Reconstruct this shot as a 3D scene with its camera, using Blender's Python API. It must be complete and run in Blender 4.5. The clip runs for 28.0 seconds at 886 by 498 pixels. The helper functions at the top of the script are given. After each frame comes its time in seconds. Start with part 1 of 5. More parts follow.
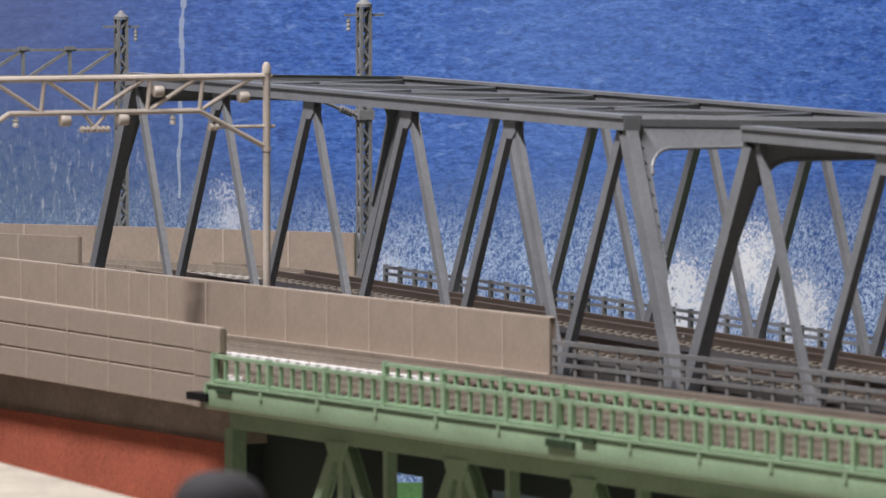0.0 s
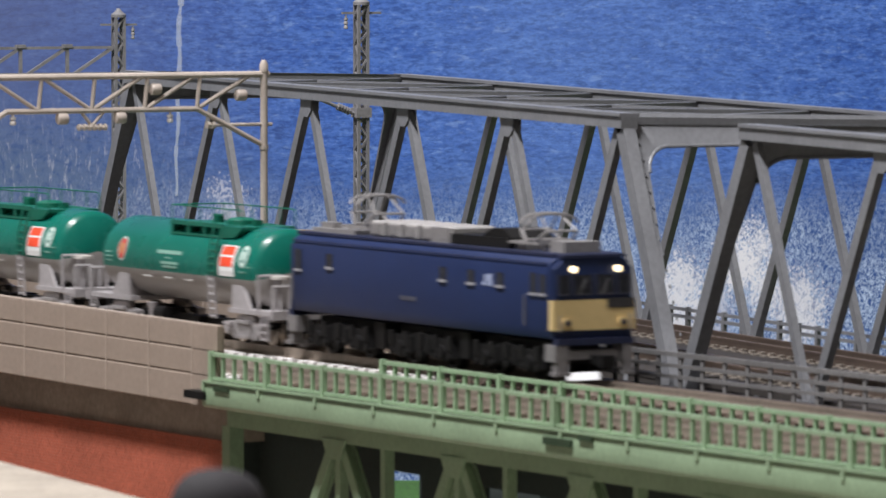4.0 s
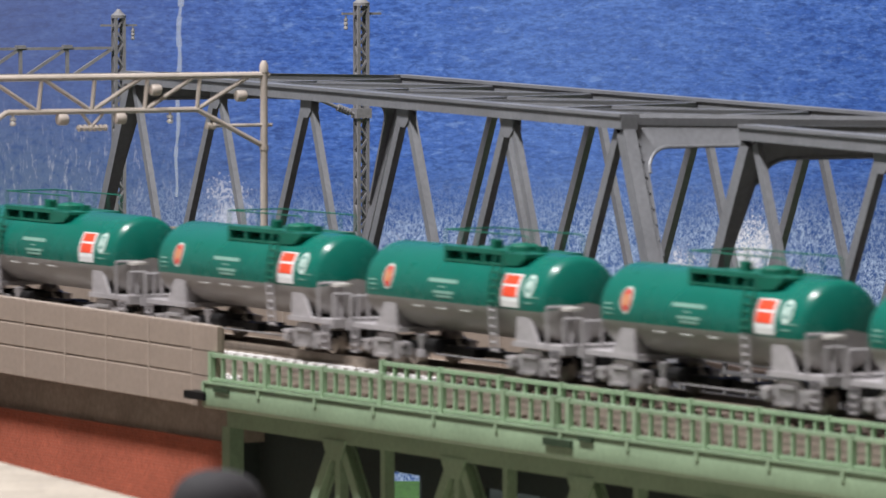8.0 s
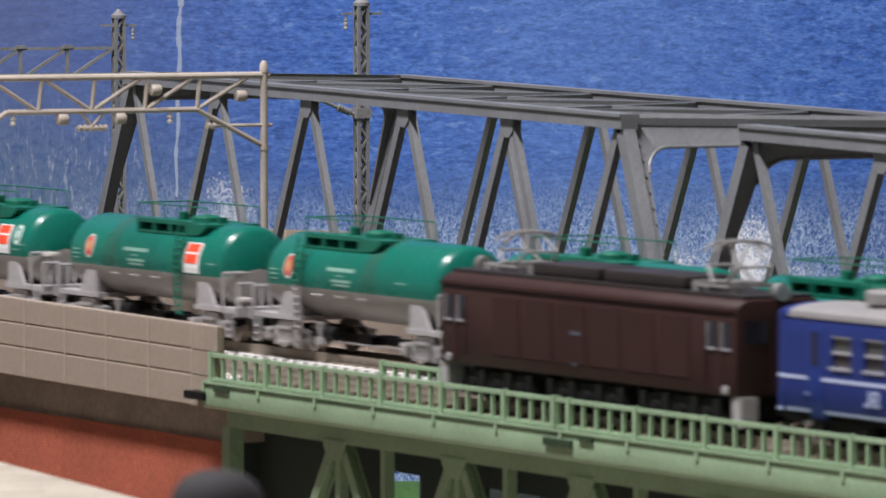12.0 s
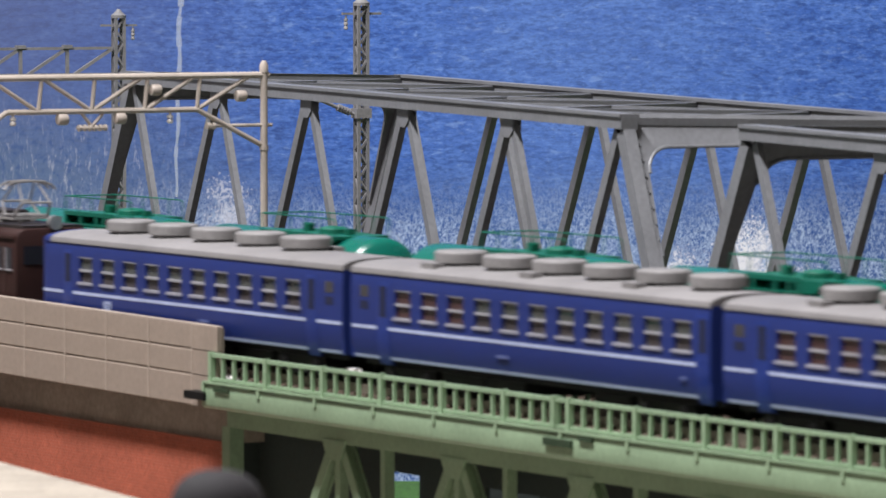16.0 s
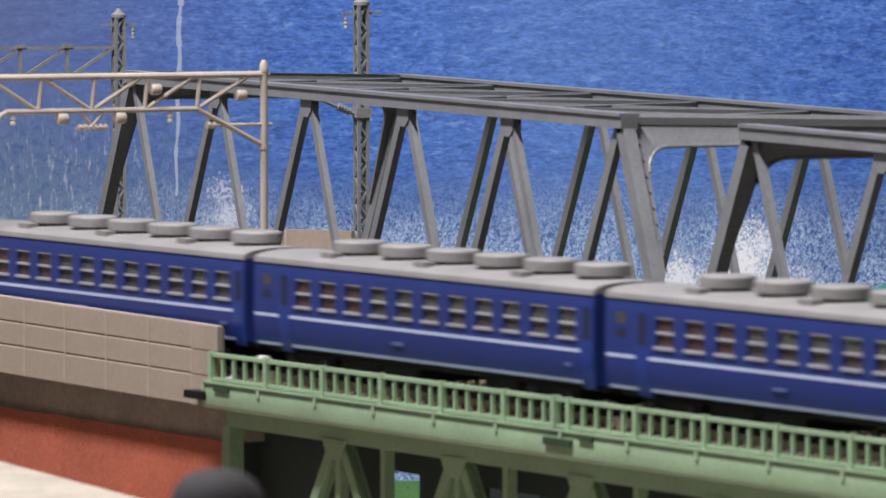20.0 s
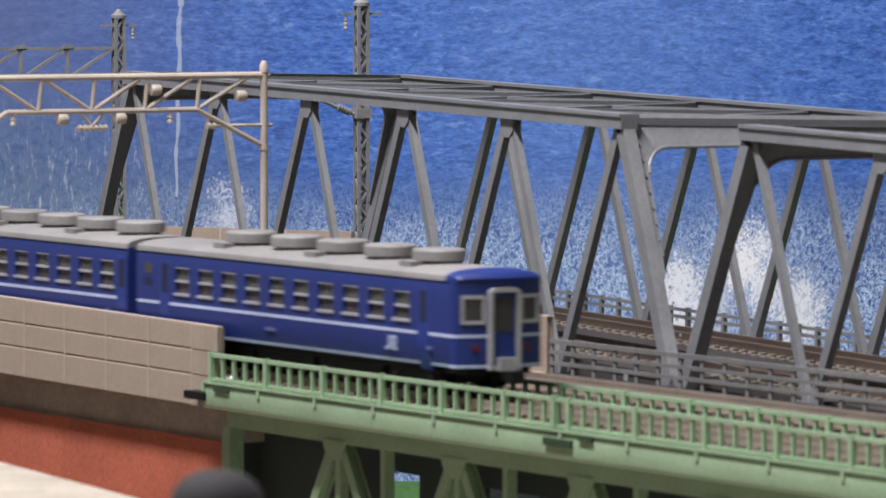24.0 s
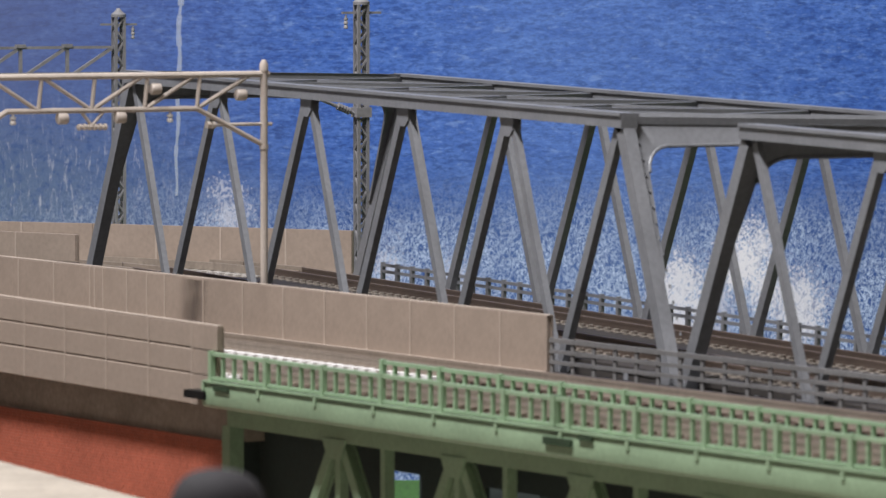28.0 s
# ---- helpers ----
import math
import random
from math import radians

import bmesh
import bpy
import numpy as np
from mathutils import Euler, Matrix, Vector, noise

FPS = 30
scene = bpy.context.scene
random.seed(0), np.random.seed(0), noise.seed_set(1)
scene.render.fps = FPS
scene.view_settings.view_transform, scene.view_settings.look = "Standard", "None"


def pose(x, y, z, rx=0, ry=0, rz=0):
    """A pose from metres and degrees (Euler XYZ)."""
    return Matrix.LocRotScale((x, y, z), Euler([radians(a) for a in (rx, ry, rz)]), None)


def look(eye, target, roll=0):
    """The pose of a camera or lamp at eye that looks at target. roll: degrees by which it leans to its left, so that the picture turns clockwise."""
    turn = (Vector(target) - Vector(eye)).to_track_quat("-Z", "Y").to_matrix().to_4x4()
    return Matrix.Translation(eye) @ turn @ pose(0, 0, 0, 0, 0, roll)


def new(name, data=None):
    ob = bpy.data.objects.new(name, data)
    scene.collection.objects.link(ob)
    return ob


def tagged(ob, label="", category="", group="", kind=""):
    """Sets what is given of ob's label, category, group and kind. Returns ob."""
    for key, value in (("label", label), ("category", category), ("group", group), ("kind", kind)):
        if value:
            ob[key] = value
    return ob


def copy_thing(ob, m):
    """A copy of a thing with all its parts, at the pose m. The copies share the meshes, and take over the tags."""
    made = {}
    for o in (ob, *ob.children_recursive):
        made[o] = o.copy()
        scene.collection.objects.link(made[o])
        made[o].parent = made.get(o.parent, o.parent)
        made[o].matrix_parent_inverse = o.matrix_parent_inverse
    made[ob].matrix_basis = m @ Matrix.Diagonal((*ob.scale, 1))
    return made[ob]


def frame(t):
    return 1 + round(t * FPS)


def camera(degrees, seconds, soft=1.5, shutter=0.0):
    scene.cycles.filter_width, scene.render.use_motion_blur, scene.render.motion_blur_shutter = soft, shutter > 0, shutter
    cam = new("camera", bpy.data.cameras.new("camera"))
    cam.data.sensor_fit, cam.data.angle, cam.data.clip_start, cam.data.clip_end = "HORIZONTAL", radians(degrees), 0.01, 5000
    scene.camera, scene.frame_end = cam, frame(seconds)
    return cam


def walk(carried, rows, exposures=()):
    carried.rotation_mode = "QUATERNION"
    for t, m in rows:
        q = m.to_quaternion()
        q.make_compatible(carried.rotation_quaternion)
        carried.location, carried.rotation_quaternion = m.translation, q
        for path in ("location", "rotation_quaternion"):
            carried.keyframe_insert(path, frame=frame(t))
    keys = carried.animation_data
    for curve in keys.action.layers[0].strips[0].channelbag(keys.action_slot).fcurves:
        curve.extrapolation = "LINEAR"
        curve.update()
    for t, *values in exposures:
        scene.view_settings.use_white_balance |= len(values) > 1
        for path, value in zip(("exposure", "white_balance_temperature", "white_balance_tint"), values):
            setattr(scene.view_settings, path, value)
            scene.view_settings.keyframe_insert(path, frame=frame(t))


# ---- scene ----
# An N-gauge (1:150) model railway. Lengths below are in millimetres, turned into metres by MM.
MM = 0.001
EYE = (1.21136, -0.62679, 0.09430)
YAW, PITCH = 61.10, 2.939


def gaze(left, up):
    """Camera pose, turned a little to the left and up (degrees)."""
    a, b = radians(YAW + left), radians(PITCH - up)
    way = Vector((-math.sin(a) * math.cos(b), math.cos(a) * math.cos(b), -math.sin(b)))
    return look(EYE, Vector(EYE) + way)


cam = camera(7.612, 28.0, soft=1.5, shutter=0.85)
cam.data.dof.use_dof, cam.data.dof.focus_distance, cam.data.dof.aperture_fstop = True, 1.75, 120
walk(cam, [(0.0, gaze(0.0225, 0.0115)), (0.5, gaze(0.0075, 0.003)), (1.0, gaze(0.001, -0.003)), (1.5, gaze(0, -0.007)), (3.5, gaze(0, -0.007)), (5.5, gaze(0, 0)),
           (12.0, gaze(0, 0)), (19.0, gaze(0, 0)), (20.0, gaze(0, -0.005)), (21.5, gaze(0, 0)), (24.0, gaze(0, 0)), (25.0, gaze(0, -0.007)), (28.0, gaze(0, -0.008))],
     exposures=[(0.0, -0.06), (3.5, -0.06), (6.0, 0.10), (7.0, 0.04), (8.0, 0.02), (10.0, 0.01), (12.0, -0.04), (15.0, 0.12), (21.0, 0.12), (25.0, 0.13), (26.0, -0.01), (28.0, -0.07)])

# ---------------------------------------------------------------- light
world = bpy.data.worlds.new("room_air")
scene.world = world
world.use_nodes = True
world.node_tree.nodes["Background"].inputs[0].default_value = (0.9, 0.95, 1.0, 1)
world.node_tree.nodes["Background"].inputs[1].default_value = 0.05


def ceiling_lamp(x, y, z, sx, sy, watts, colour):
    data = bpy.data.lights.new("ceiling_lamp", "AREA")
    data.shape, data.size, data.size_y, data.energy, data.color = "RECTANGLE", sx, sy, watts, colour
    ob = new("ceiling_lamp", data)
    ob.location = (x, y, z)
    return ob


ceiling_lamp(0.10, -0.52, 1.45, 1.0, 0.14, 61, (0.985, 0.97, 1.0))

# ---------------------------------------------------------------- materials
def material(name, base, rough=0.5, metal=0.0, grain=900.0, vary=0.10, bump=0.05, stain=0.10, spec=0.5):
    """Painted plastic, metal or paper: fine grain, broad staining and a slight relief, in object space."""
    m = bpy.data.materials.new(name)
    m.use_nodes = True
    nt = m.node_tree
    b = nt.nodes["Principled BSDF"]
    b.inputs["Roughness"].default_value, b.inputs["Metallic"].default_value = rough, metal
    b.inputs["Specular IOR Level"].default_value = spec
    co = nt.nodes.new("ShaderNodeTexCoord")
    fine, broad = nt.nodes.new("ShaderNodeTexNoise"), nt.nodes.new("ShaderNodeTexNoise")
    fine.inputs["Scale"].default_value, fine.inputs["Detail"].default_value = grain, 3
    broad.inputs["Scale"].default_value, broad.inputs["Detail"].default_value = grain / 14, 4
    for n in (fine, broad):
        nt.links.new(co.outputs["Object"], n.inputs["Vector"])
    mix1, mix2 = nt.nodes.new("ShaderNodeMix"), nt.nodes.new("ShaderNodeMix")
    for mx, src, amount in ((mix1, fine, vary), (mix2, broad, stain)):
        mx.data_type = "RGBA"
        mx.blend_type = "MULTIPLY"
        ramp = nt.nodes.new("ShaderNodeMapRange")
        ramp.inputs["From Min"].default_value, ramp.inputs["From Max"].default_value = 0.3, 0.7
        ramp.inputs["To Min"].default_value, ramp.inputs["To Max"].default_value = 1 - amount * 1.6, 1 + amount * 0.6
        nt.links.new(src.outputs["Fac"], ramp.inputs["Value"])
        mx.inputs["Factor"].default_value = 1
        nt.links.new(ramp.outputs["Result"], mx.inputs["B"])
    mix1.inputs["A"].default_value = (*base, 1)
    nt.links.new(mix1.outputs["Result"], mix2.inputs["A"])
    nt.links.new(mix2.outputs["Result"], b.inputs["Base Color"])
    rr = nt.nodes.new("ShaderNodeMapRange")
    rr.inputs["To Min"].default_value, rr.inputs["To Max"].default_value = max(0.02, rough - 0.08), min(1, rough + 0.1)
    nt.links.new(broad.outputs["Fac"], rr.inputs["Value"])
    nt.links.new(rr.outputs["Result"], b.inputs["Roughness"])
    if bump:
        bp = nt.nodes.new("ShaderNodeBump")
        bp.inputs["Strength"].default_value, bp.inputs["Distance"].default_value = bump, 0.0003
        nt.links.new(fine.outputs["Fac"], bp.inputs["Height"])
        nt.links.new(bp.outputs["Normal"], b.inputs["Normal"])
    return m


def glow(name, colour, strength):
    m = bpy.data.materials.new(name)
    m.use_nodes = True
    b = m.node_tree.nodes["Principled BSDF"]
    b.inputs["Base Color"].default_value = (*colour, 1)
    b.inputs["Emission Color"].default_value = (*colour, 1)
    b.inputs["Emission Strength"].default_value = strength
    return m


def clear(name, tint, rough=0.08, alpha=0.35):
    m = bpy.data.materials.new(name)
    m.use_nodes = True
    b = m.node_tree.nodes["Principled BSDF"]
    b.inputs["Base Color"].default_value = (*tint, 1)
    b.inputs["Roughness"].default_value = rough
    b.inputs["Alpha"].default_value = alpha
    return m


CONCRETE = material("beige_concrete_plastic", (0.314, 0.249, 0.200), 0.75, bump=0.15, vary=0.06, stain=0.08)
CONCRETE_RIB = material("concrete_joint_rib", (0.375, 0.305, 0.250), 0.7, vary=0.06)
# Pale tone for joints, and for copings and kerb whose lit edge is coloured in.
CONCRETE_EDGE = material("concrete_joint_and_lit_edge", (0.42, 0.345, 0.285), 0.7, vary=0.06)
CONCRETE_DARK = material("brown_concrete", (0.17, 0.140, 0.112), 0.85, bump=0.3, vary=0.15, stain=0.2)
BRICK = material("red_brick", (0.47, 0.120, 0.066), 0.8, bump=0.2, vary=0.15, stain=0.12)
MORTAR = material("mortar", (0.50, 0.21, 0.15), 0.9)
GIRDER = material("brown_grey_concrete", (0.36, 0.295, 0.240), 0.85, bump=0.2, vary=0.12, stain=0.2)
CREAM = material("cream_paint", (0.40, 0.35, 0.285), 0.6, stain=0.15)
RUBBER = material("dark_rubber", (0.015, 0.013, 0.015), 0.85)
GREEN = material("pale_green_plastic", (0.266, 0.372, 0.236), 0.42, vary=0.08, bump=0.05)
GREEN_DARK = material("dark_green_plastic", (0.022, 0.045, 0.020), 0.6)
GREY = material("bridge_grey_plastic", (0.196, 0.200, 0.212), 0.45, vary=0.08, bump=0.05)
GREY_DECK = material("deck_grey_plastic", (0.062, 0.053, 0.047), 0.7)
RAILING_GREY = material("railing_grey_plastic", (0.172, 0.168, 0.166), 0.55, vary=0.1, bump=0.05)
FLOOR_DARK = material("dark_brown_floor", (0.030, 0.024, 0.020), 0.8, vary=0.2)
MAST = material("mast_grey_plastic", (0.235, 0.230, 0.236), 0.5)
BEIGE = material("gantry_beige_plastic", (0.52, 0.45, 0.39), 0.5, vary=0.05)
SLEEPER_PALE = material("pale_sleeper", (0.82, 0.80, 0.78), 0.55, vary=0.05)
SLEEPER_BUFF = material("buff_sleeper", (0.52, 0.49, 0.45), 0.7, vary=0.15, stain=0.2)
SLEEPER_WOOD = material("brown_sleeper", (0.115, 0.080, 0.058), 0.8, vary=0.3, stain=0.3)
SLEEPER_TAN = material("tan_sleeper", (0.125, 0.095, 0.068), 0.8, vary=0.3, stain=0.3)
SLEEPER_TRUSS = material("truss_sleeper", (0.30, 0.262, 0.222), 0.8, vary=0.3, stain=0.3)
RAIL = material("rail_brown", (0.082, 0.058, 0.045), 0.55)
RAIL_PALE = material("rail_beige_brown", (0.255, 0.212, 0.172), 0.6)
BED = material("brown_track_bed", (0.235, 0.182, 0.138), 0.8, vary=0.12, stain=0.15, bump=0.2)
RAIL_TOP = material("dull_rail_top", (0.17, 0.128, 0.10), 0.5, 0.2)
STEEL = material("rail_steel", (0.62, 0.56, 0.50), 0.35, 0.8)
TANK_GREEN = material("tank_green_paint", (0.004, 0.132, 0.096), 0.27, vary=0.03, bump=0.02, stain=0.05)
FRAME_GREEN = material("walkway_green", (0.003, 0.135, 0.085), 0.45)
TANK_GREY = material("tank_grey_paint", (0.36, 0.34, 0.325), 0.35, vary=0.04, stain=0.06)
SILVER_GREY = material("bogie_grey_plastic", (0.39, 0.368, 0.372), 0.4, vary=0.1, bump=0.15)
BOGIE_SILVER = material("bogie_silver_paint", (0.50, 0.475, 0.475), 0.36, 0.35, vary=0.2, bump=0.3, stain=0.2)
DARK_GREY = material("dark_grey_plastic", (0.008, 0.0075, 0.0075), 0.6, spec=0.3)
DIM_PRINT = material("dim_blue_print", (0.10, 0.13, 0.30), 0.4)
FRONT_PLATE = material("front_plate_grey", (0.045, 0.042, 0.042), 0.5)
DIM_PLATE = material("dull_plate", (0.07, 0.072, 0.10), 0.4)
FRAME_PALE = material("pale_grey_frame", (0.40, 0.39, 0.41), 0.5)
SOOT = clear("brown_soot", (0.09, 0.055, 0.035), 0.7, 0.13)
TAIL_RED = material("dark_red_lens", (0.13, 0.010, 0.030), 0.3)
BLACK = material("black_plastic", (0.0045, 0.0042, 0.0045), 0.6, spec=0.3)
WHITE = material("white_print", (0.80, 0.80, 0.78), 0.5)
EMBLEM = material("emblem_print", (0.55, 0.68, 0.62), 0.5)
PALE_PRINT = material("pale_print", (0.24, 0.44, 0.36), 0.5)
RED = material("red_print", (0.85, 0.085, 0.035), 0.4)
OVAL_RED = material("deep_red_print", (0.52, 0.035, 0.025), 0.4)
GOLD = material("gold_print", (0.55, 0.33, 0.15), 0.4)
NAVY = material("navy_paint", (0.0120, 0.0235, 0.079), 0.45, vary=0.05, stain=0.08, spec=0.35)
NAVY_ROOF = material("navy_roof", (0.016, 0.022, 0.06), 0.5)
YELLOW = material("cream_yellow_paint", (0.76, 0.57, 0.27), 0.4, vary=0.04)
SKIRT = material("skirt_grey", (0.20, 0.19, 0.19), 0.55, vary=0.1)
RESISTOR = material("resistor_grey", (0.36, 0.345, 0.335), 0.6)
ROOF_GREY = material("roof_grey", (0.225, 0.215, 0.212), 0.6, bump=0.1)
COACH_ROOF = material("coach_roof_grey", (0.215, 0.205, 0.205), 0.65, bump=0.1, vary=0.05)
BLUE = material("coach_blue_paint", (0.0165, 0.0315, 0.160), 0.42, vary=0.04, stain=0.05, spec=0.3)
BLUE_DOOR = material("door_blue", (0.010, 0.032, 0.20), 0.35)
STRIPE = material("white_stripe", (0.44, 0.50, 0.70), 0.4)
SILL = material("window_sill_grey", (0.33, 0.33, 0.38), 0.4)
SASH = material("window_sash_grey", (0.34, 0.337, 0.36), 0.4)
BROWN = material("brown_loco_paint", (0.0315, 0.0116, 0.0100), 0.5, vary=0.06, stain=0.12, spec=0.35)
BROWN_ROOF = material("black_brown_roof", (0.020, 0.015, 0.015), 0.5)
CHROME = material("bright_metal", (0.66, 0.65, 0.64), 0.38, 0.9)
PANTO = material("pantograph_grey_metal", (0.40, 0.385, 0.38), 0.42, 0.45)
SEAT = material("seat_brown", (0.16, 0.11, 0.09), 0.8)
INSIDE = material("interior_beige", (0.42, 0.38, 0.35), 0.7)
GLASS = clear("window_glass", (0.15, 0.13, 0.135), 0.08, 0.32)
DOOR_PANE = material("grey_door_pane", (0.055, 0.052, 0.055), 0.2)
NAVY_PANE = material("navy_pane", (0.008, 0.012, 0.045), 0.6)
GLASS_BROWN = clear("brown_glass", (0.10, 0.052, 0.050), 0.1, 0.6)
GLASS_MILKY = clear("milky_upper_glass", (0.17, 0.18, 0.17), 0.2, 0.34)
GLASS_DARK = clear("dark_glass", (0.02, 0.022, 0.03), 0.05, 0.9)
HEADLIGHT = glow("headlight_glow", (1.0, 0.80, 0.50), 3.2)
# The plough is no lamp; its brightness is put in as a glow.
PLOUGH = glow("plough_painted_glow", (0.95, 0.95, 0.98), 0.9)
PORCELAIN = material("insulator_porcelain", (0.62, 0.58, 0.54), 0.3)
GRASS = material("grass_mat", (0.055, 0.155, 0.020), 0.9, grain=1500, vary=0.5, bump=1.0)
# Near-black for sheets and piers that stand in for shade under the bridges.
SHADE_BOARD = material("painted_shade_board", (0.030, 0.042, 0.038), 0.8)
TABLE = material("table_board", (0.36, 0.305, 0.25), 0.6, grain=60)
PLASTER = material("room_plaster", (0.80, 0.79, 0.77), 0.9, grain=30)


# ---------------------------------------------------------------- mesh helpers (millimetres)
def box(bm, x0, x1, y0, y1, z0, z1):
    v = [bm.verts.new((x, y, z)) for x in (x0, x1) for y in (y0, y1) for z in (z0, z1)]
    for f in ((0, 1, 3, 2), (4, 6, 7, 5), (0, 4, 5, 1), (2, 3, 7, 6), (0, 2, 6, 4), (1, 5, 7, 3)):
        bm.faces.new([v[i] for i in f])


def beam(bm, p, q, w, h, up=(0, 0, 1)):
    """A square bar from p to q: w across, h along up."""
    p, q = Vector(p), Vector(q)
    d = (q - p).normalized()
    side = d.cross(Vector(up))
    side = side.normalized() if side.length > 1e-6 else Vector((1, 0, 0))
    top = side.cross(d).normalized()
    v = []
    for e in (p, q):
        for a, b in ((-1, -1), (1, -1), (1, 1), (-1, 1)):
            v.append(bm.verts.new(e + side * (a * w / 2) + top * (b * h / 2)))
    for f in ((0, 1, 2, 3), (7, 6, 5, 4), (0, 4, 5, 1), (1, 5, 6, 2), (2, 6, 7, 3), (3, 7, 4, 0)):
        bm.faces.new([v[i] for i in f])


def ibeam(bm, p, q, w, h, web, up):
    """An H-shaped bar from p to q: flanges w wide, h apart along up, web and flanges of one thickness."""
    p, q, u = Vector(p), Vector(q), Vector(up)
    d = (q - p).normalized()
    side = d.cross(u).normalized()
    top = side.cross(d).normalized()
    a, b, e = w / 2, h / 2, web / 2
    ring = [(-a, -b), (a, -b), (a, -b + web), (e, -b + web), (e, b - web), (a, b - web), (a, b), (-a, b), (-a, b - web), (-e, b - web), (-e, -b + web), (-a, -b + web)]
    r0 = [bm.verts.new(p + side * i + top * j) for i, j in ring]
    r1 = [bm.verts.new(q + side * i + top * j) for i, j in ring]
    for k in range(12):
        bm.faces.new((r0[k], r0[(k + 1) % 12], r1[(k + 1) % 12], r1[k]))
    bm.faces.new(r0[::-1])
    bm.faces.new(r1)


def rod(bm, p, q, r, n=8, r2=None):
    p, q = Vector(p), Vector(q)
    d = (q - p).normalized()
    a = d.orthogonal().normalized()
    b = d.cross(a)
    rings = []
    for e, rad in ((p, r), (q, r if r2 is None else r2)):
        rings.append([bm.verts.new(e + (a * math.cos(k * math.tau / n) + b * math.sin(k * math.tau / n)) * rad) for k in range(n)])
    for k in range(n):
        bm.faces.new((rings[0][k], rings[0][(k + 1) % n], rings[1][(k + 1) % n], rings[1][k]))
    bm.faces.new(rings[0][::-1])
    bm.faces.new(rings[1])


def path(bm, pts, r, n=6):
    for p, q in zip(pts, pts[1:]):
        rod(bm, p, q, r, n)


def lathe(bm, profile, centre, axis="z", n=32):
    """A body of revolution: profile of (along, radius)."""
    cx, cy, cz = centre
    rings = []
    for s, r in profile:
        ring = []
        for k in range(n):
            a = k * math.tau / n
            u, w = r * math.cos(a), r * math.sin(a)
            co = (cx + u, cy + w, cz + s) if axis == "z" else (cx + s, cy + u, cz + w) if axis == "x" else (cx + w, cy + s, cz + u)
            ring.append(bm.verts.new(co))
        rings.append(ring)
    for r0, r1 in zip(rings, rings[1:]):
        for k in range(n):
            bm.faces.new((r0[k], r0[(k + 1) % n], r1[(k + 1) % n], r1[k]))
    bm.faces.new(rings[0][::-1])
    bm.faces.new(rings[-1])


def prism(bm, section, x0, x1):
    """A closed (y, z) outline drawn out from x0 to x1."""
    a = [bm.verts.new((x0, y, z)) for y, z in section]
    b = [bm.verts.new((x1, y, z)) for y, z in section]
    n = len(a)
    for k in range(n):
        bm.faces.new((a[k], a[(k + 1) % n], b[(k + 1) % n], b[k]))
    bm.faces.new(a[::-1])
    bm.faces.new(b)


def slab(bm, outline, z0, z1):
    """A closed (x, y) outline drawn up from z0 to z1."""
    a = [bm.verts.new((x, y, z0)) for x, y in outline]
    b = [bm.verts.new((x, y, z1)) for x, y in outline]
    n = len(a)
    for k in range(n):
        bm.faces.new((a[k], a[(k + 1) % n], b[(k + 1) % n], b[k]))
    bm.faces.new(a[::-1])
    bm.faces.new(b)


def plate(bm, outline, y0, y1):
    """A closed (x, z) outline drawn from y0 to y1."""
    a = [bm.verts.new((x, y0, z)) for x, z in outline]
    b = [bm.verts.new((x, y1, z)) for x, z in outline]
    n = len(a)
    for k in range(n):
        bm.faces.new((a[k], a[(k + 1) % n], b[(k + 1) % n], b[k]))
    bm.faces.new(a[::-1])
    bm.faces.new(b)


def soften(bm, r, segments=2, angle=30):
    bm.normal_update()
    sharp = [e for e in bm.edges if len(e.link_faces) == 2 and e.calc_face_angle(0) > radians(angle)]
    bmesh.ops.bevel(bm, geom=sharp, offset=r, segments=segments, affect="EDGES", profile=0.5, clamp_overlap=True)


def mesh_of(name, bm, mat, smooth=False):
    bmesh.ops.recalc_face_normals(bm, faces=bm.faces[:])
    bm.transform(Matrix.Scale(MM, 4))
    me = bpy.data.meshes.new(name)
    bm.to_mesh(me)
    bm.free()
    me.materials.append(mat)
    if smooth:
        me.shade_smooth()
        me.set_sharp_from_angle(angle=radians(40))
    return me


def part(name, bm, mat, parent, label="", smooth=False):
    ob = new(name, mesh_of(name, bm, mat, smooth))
    ob.parent = parent
    return tagged(ob, label)


def solid(name, bm, mat, label="", category="", kind="", group="", smooth=False):
    return tagged(new(name, mesh_of(name, bm, mat, smooth)), label, category, group, kind)


def thing(name, label, category, x=0.0, y=0.0, z=0.0, turn=0.0, group="", kind=""):
    ob = new(name)
    ob.empty_display_size = 0.01
    ob.location, ob.rotation_euler = (x * MM, y * MM, z * MM), (0, 0, radians(turn))
    return tagged(ob, label, category, group, kind)


def made(fill, *args):
    bm = bmesh.new()
    fill(bm, *args)
    return bm


def boxes(*rows):
    bm = bmesh.new()
    for r in rows:
        box(bm, *r)
    return bm


def piece(name, me, parent, x, y, z, turn=0.0):
    """One more object on a shared mesh, at a place in its parent's space."""
    ob = new(name, me)
    ob.parent = parent
    ob.location, ob.rotation_euler = (x * MM, y * MM, z * MM), (0, 0, radians(turn))
    return ob


# ---------------------------------------------------------------- plan
Y_NEAR, Y_FAR = 0.0, 37.0          # the two running tracks, rail tops at z = 0
TRUSS = (6.85, 80.0, -5.40)        # the grey truss bridge's own axes: place and turn
LEAN, DIP = -1.26, 0.473           # it sits a little askew: down at the rear, down to the right (degrees)
MASTS = (9.2, 80.0, -5.48)         # the axes of the lattice masts behind it
PANEL, DEEP = 57.6, 73.9           # its panel length and the distance of its two sides
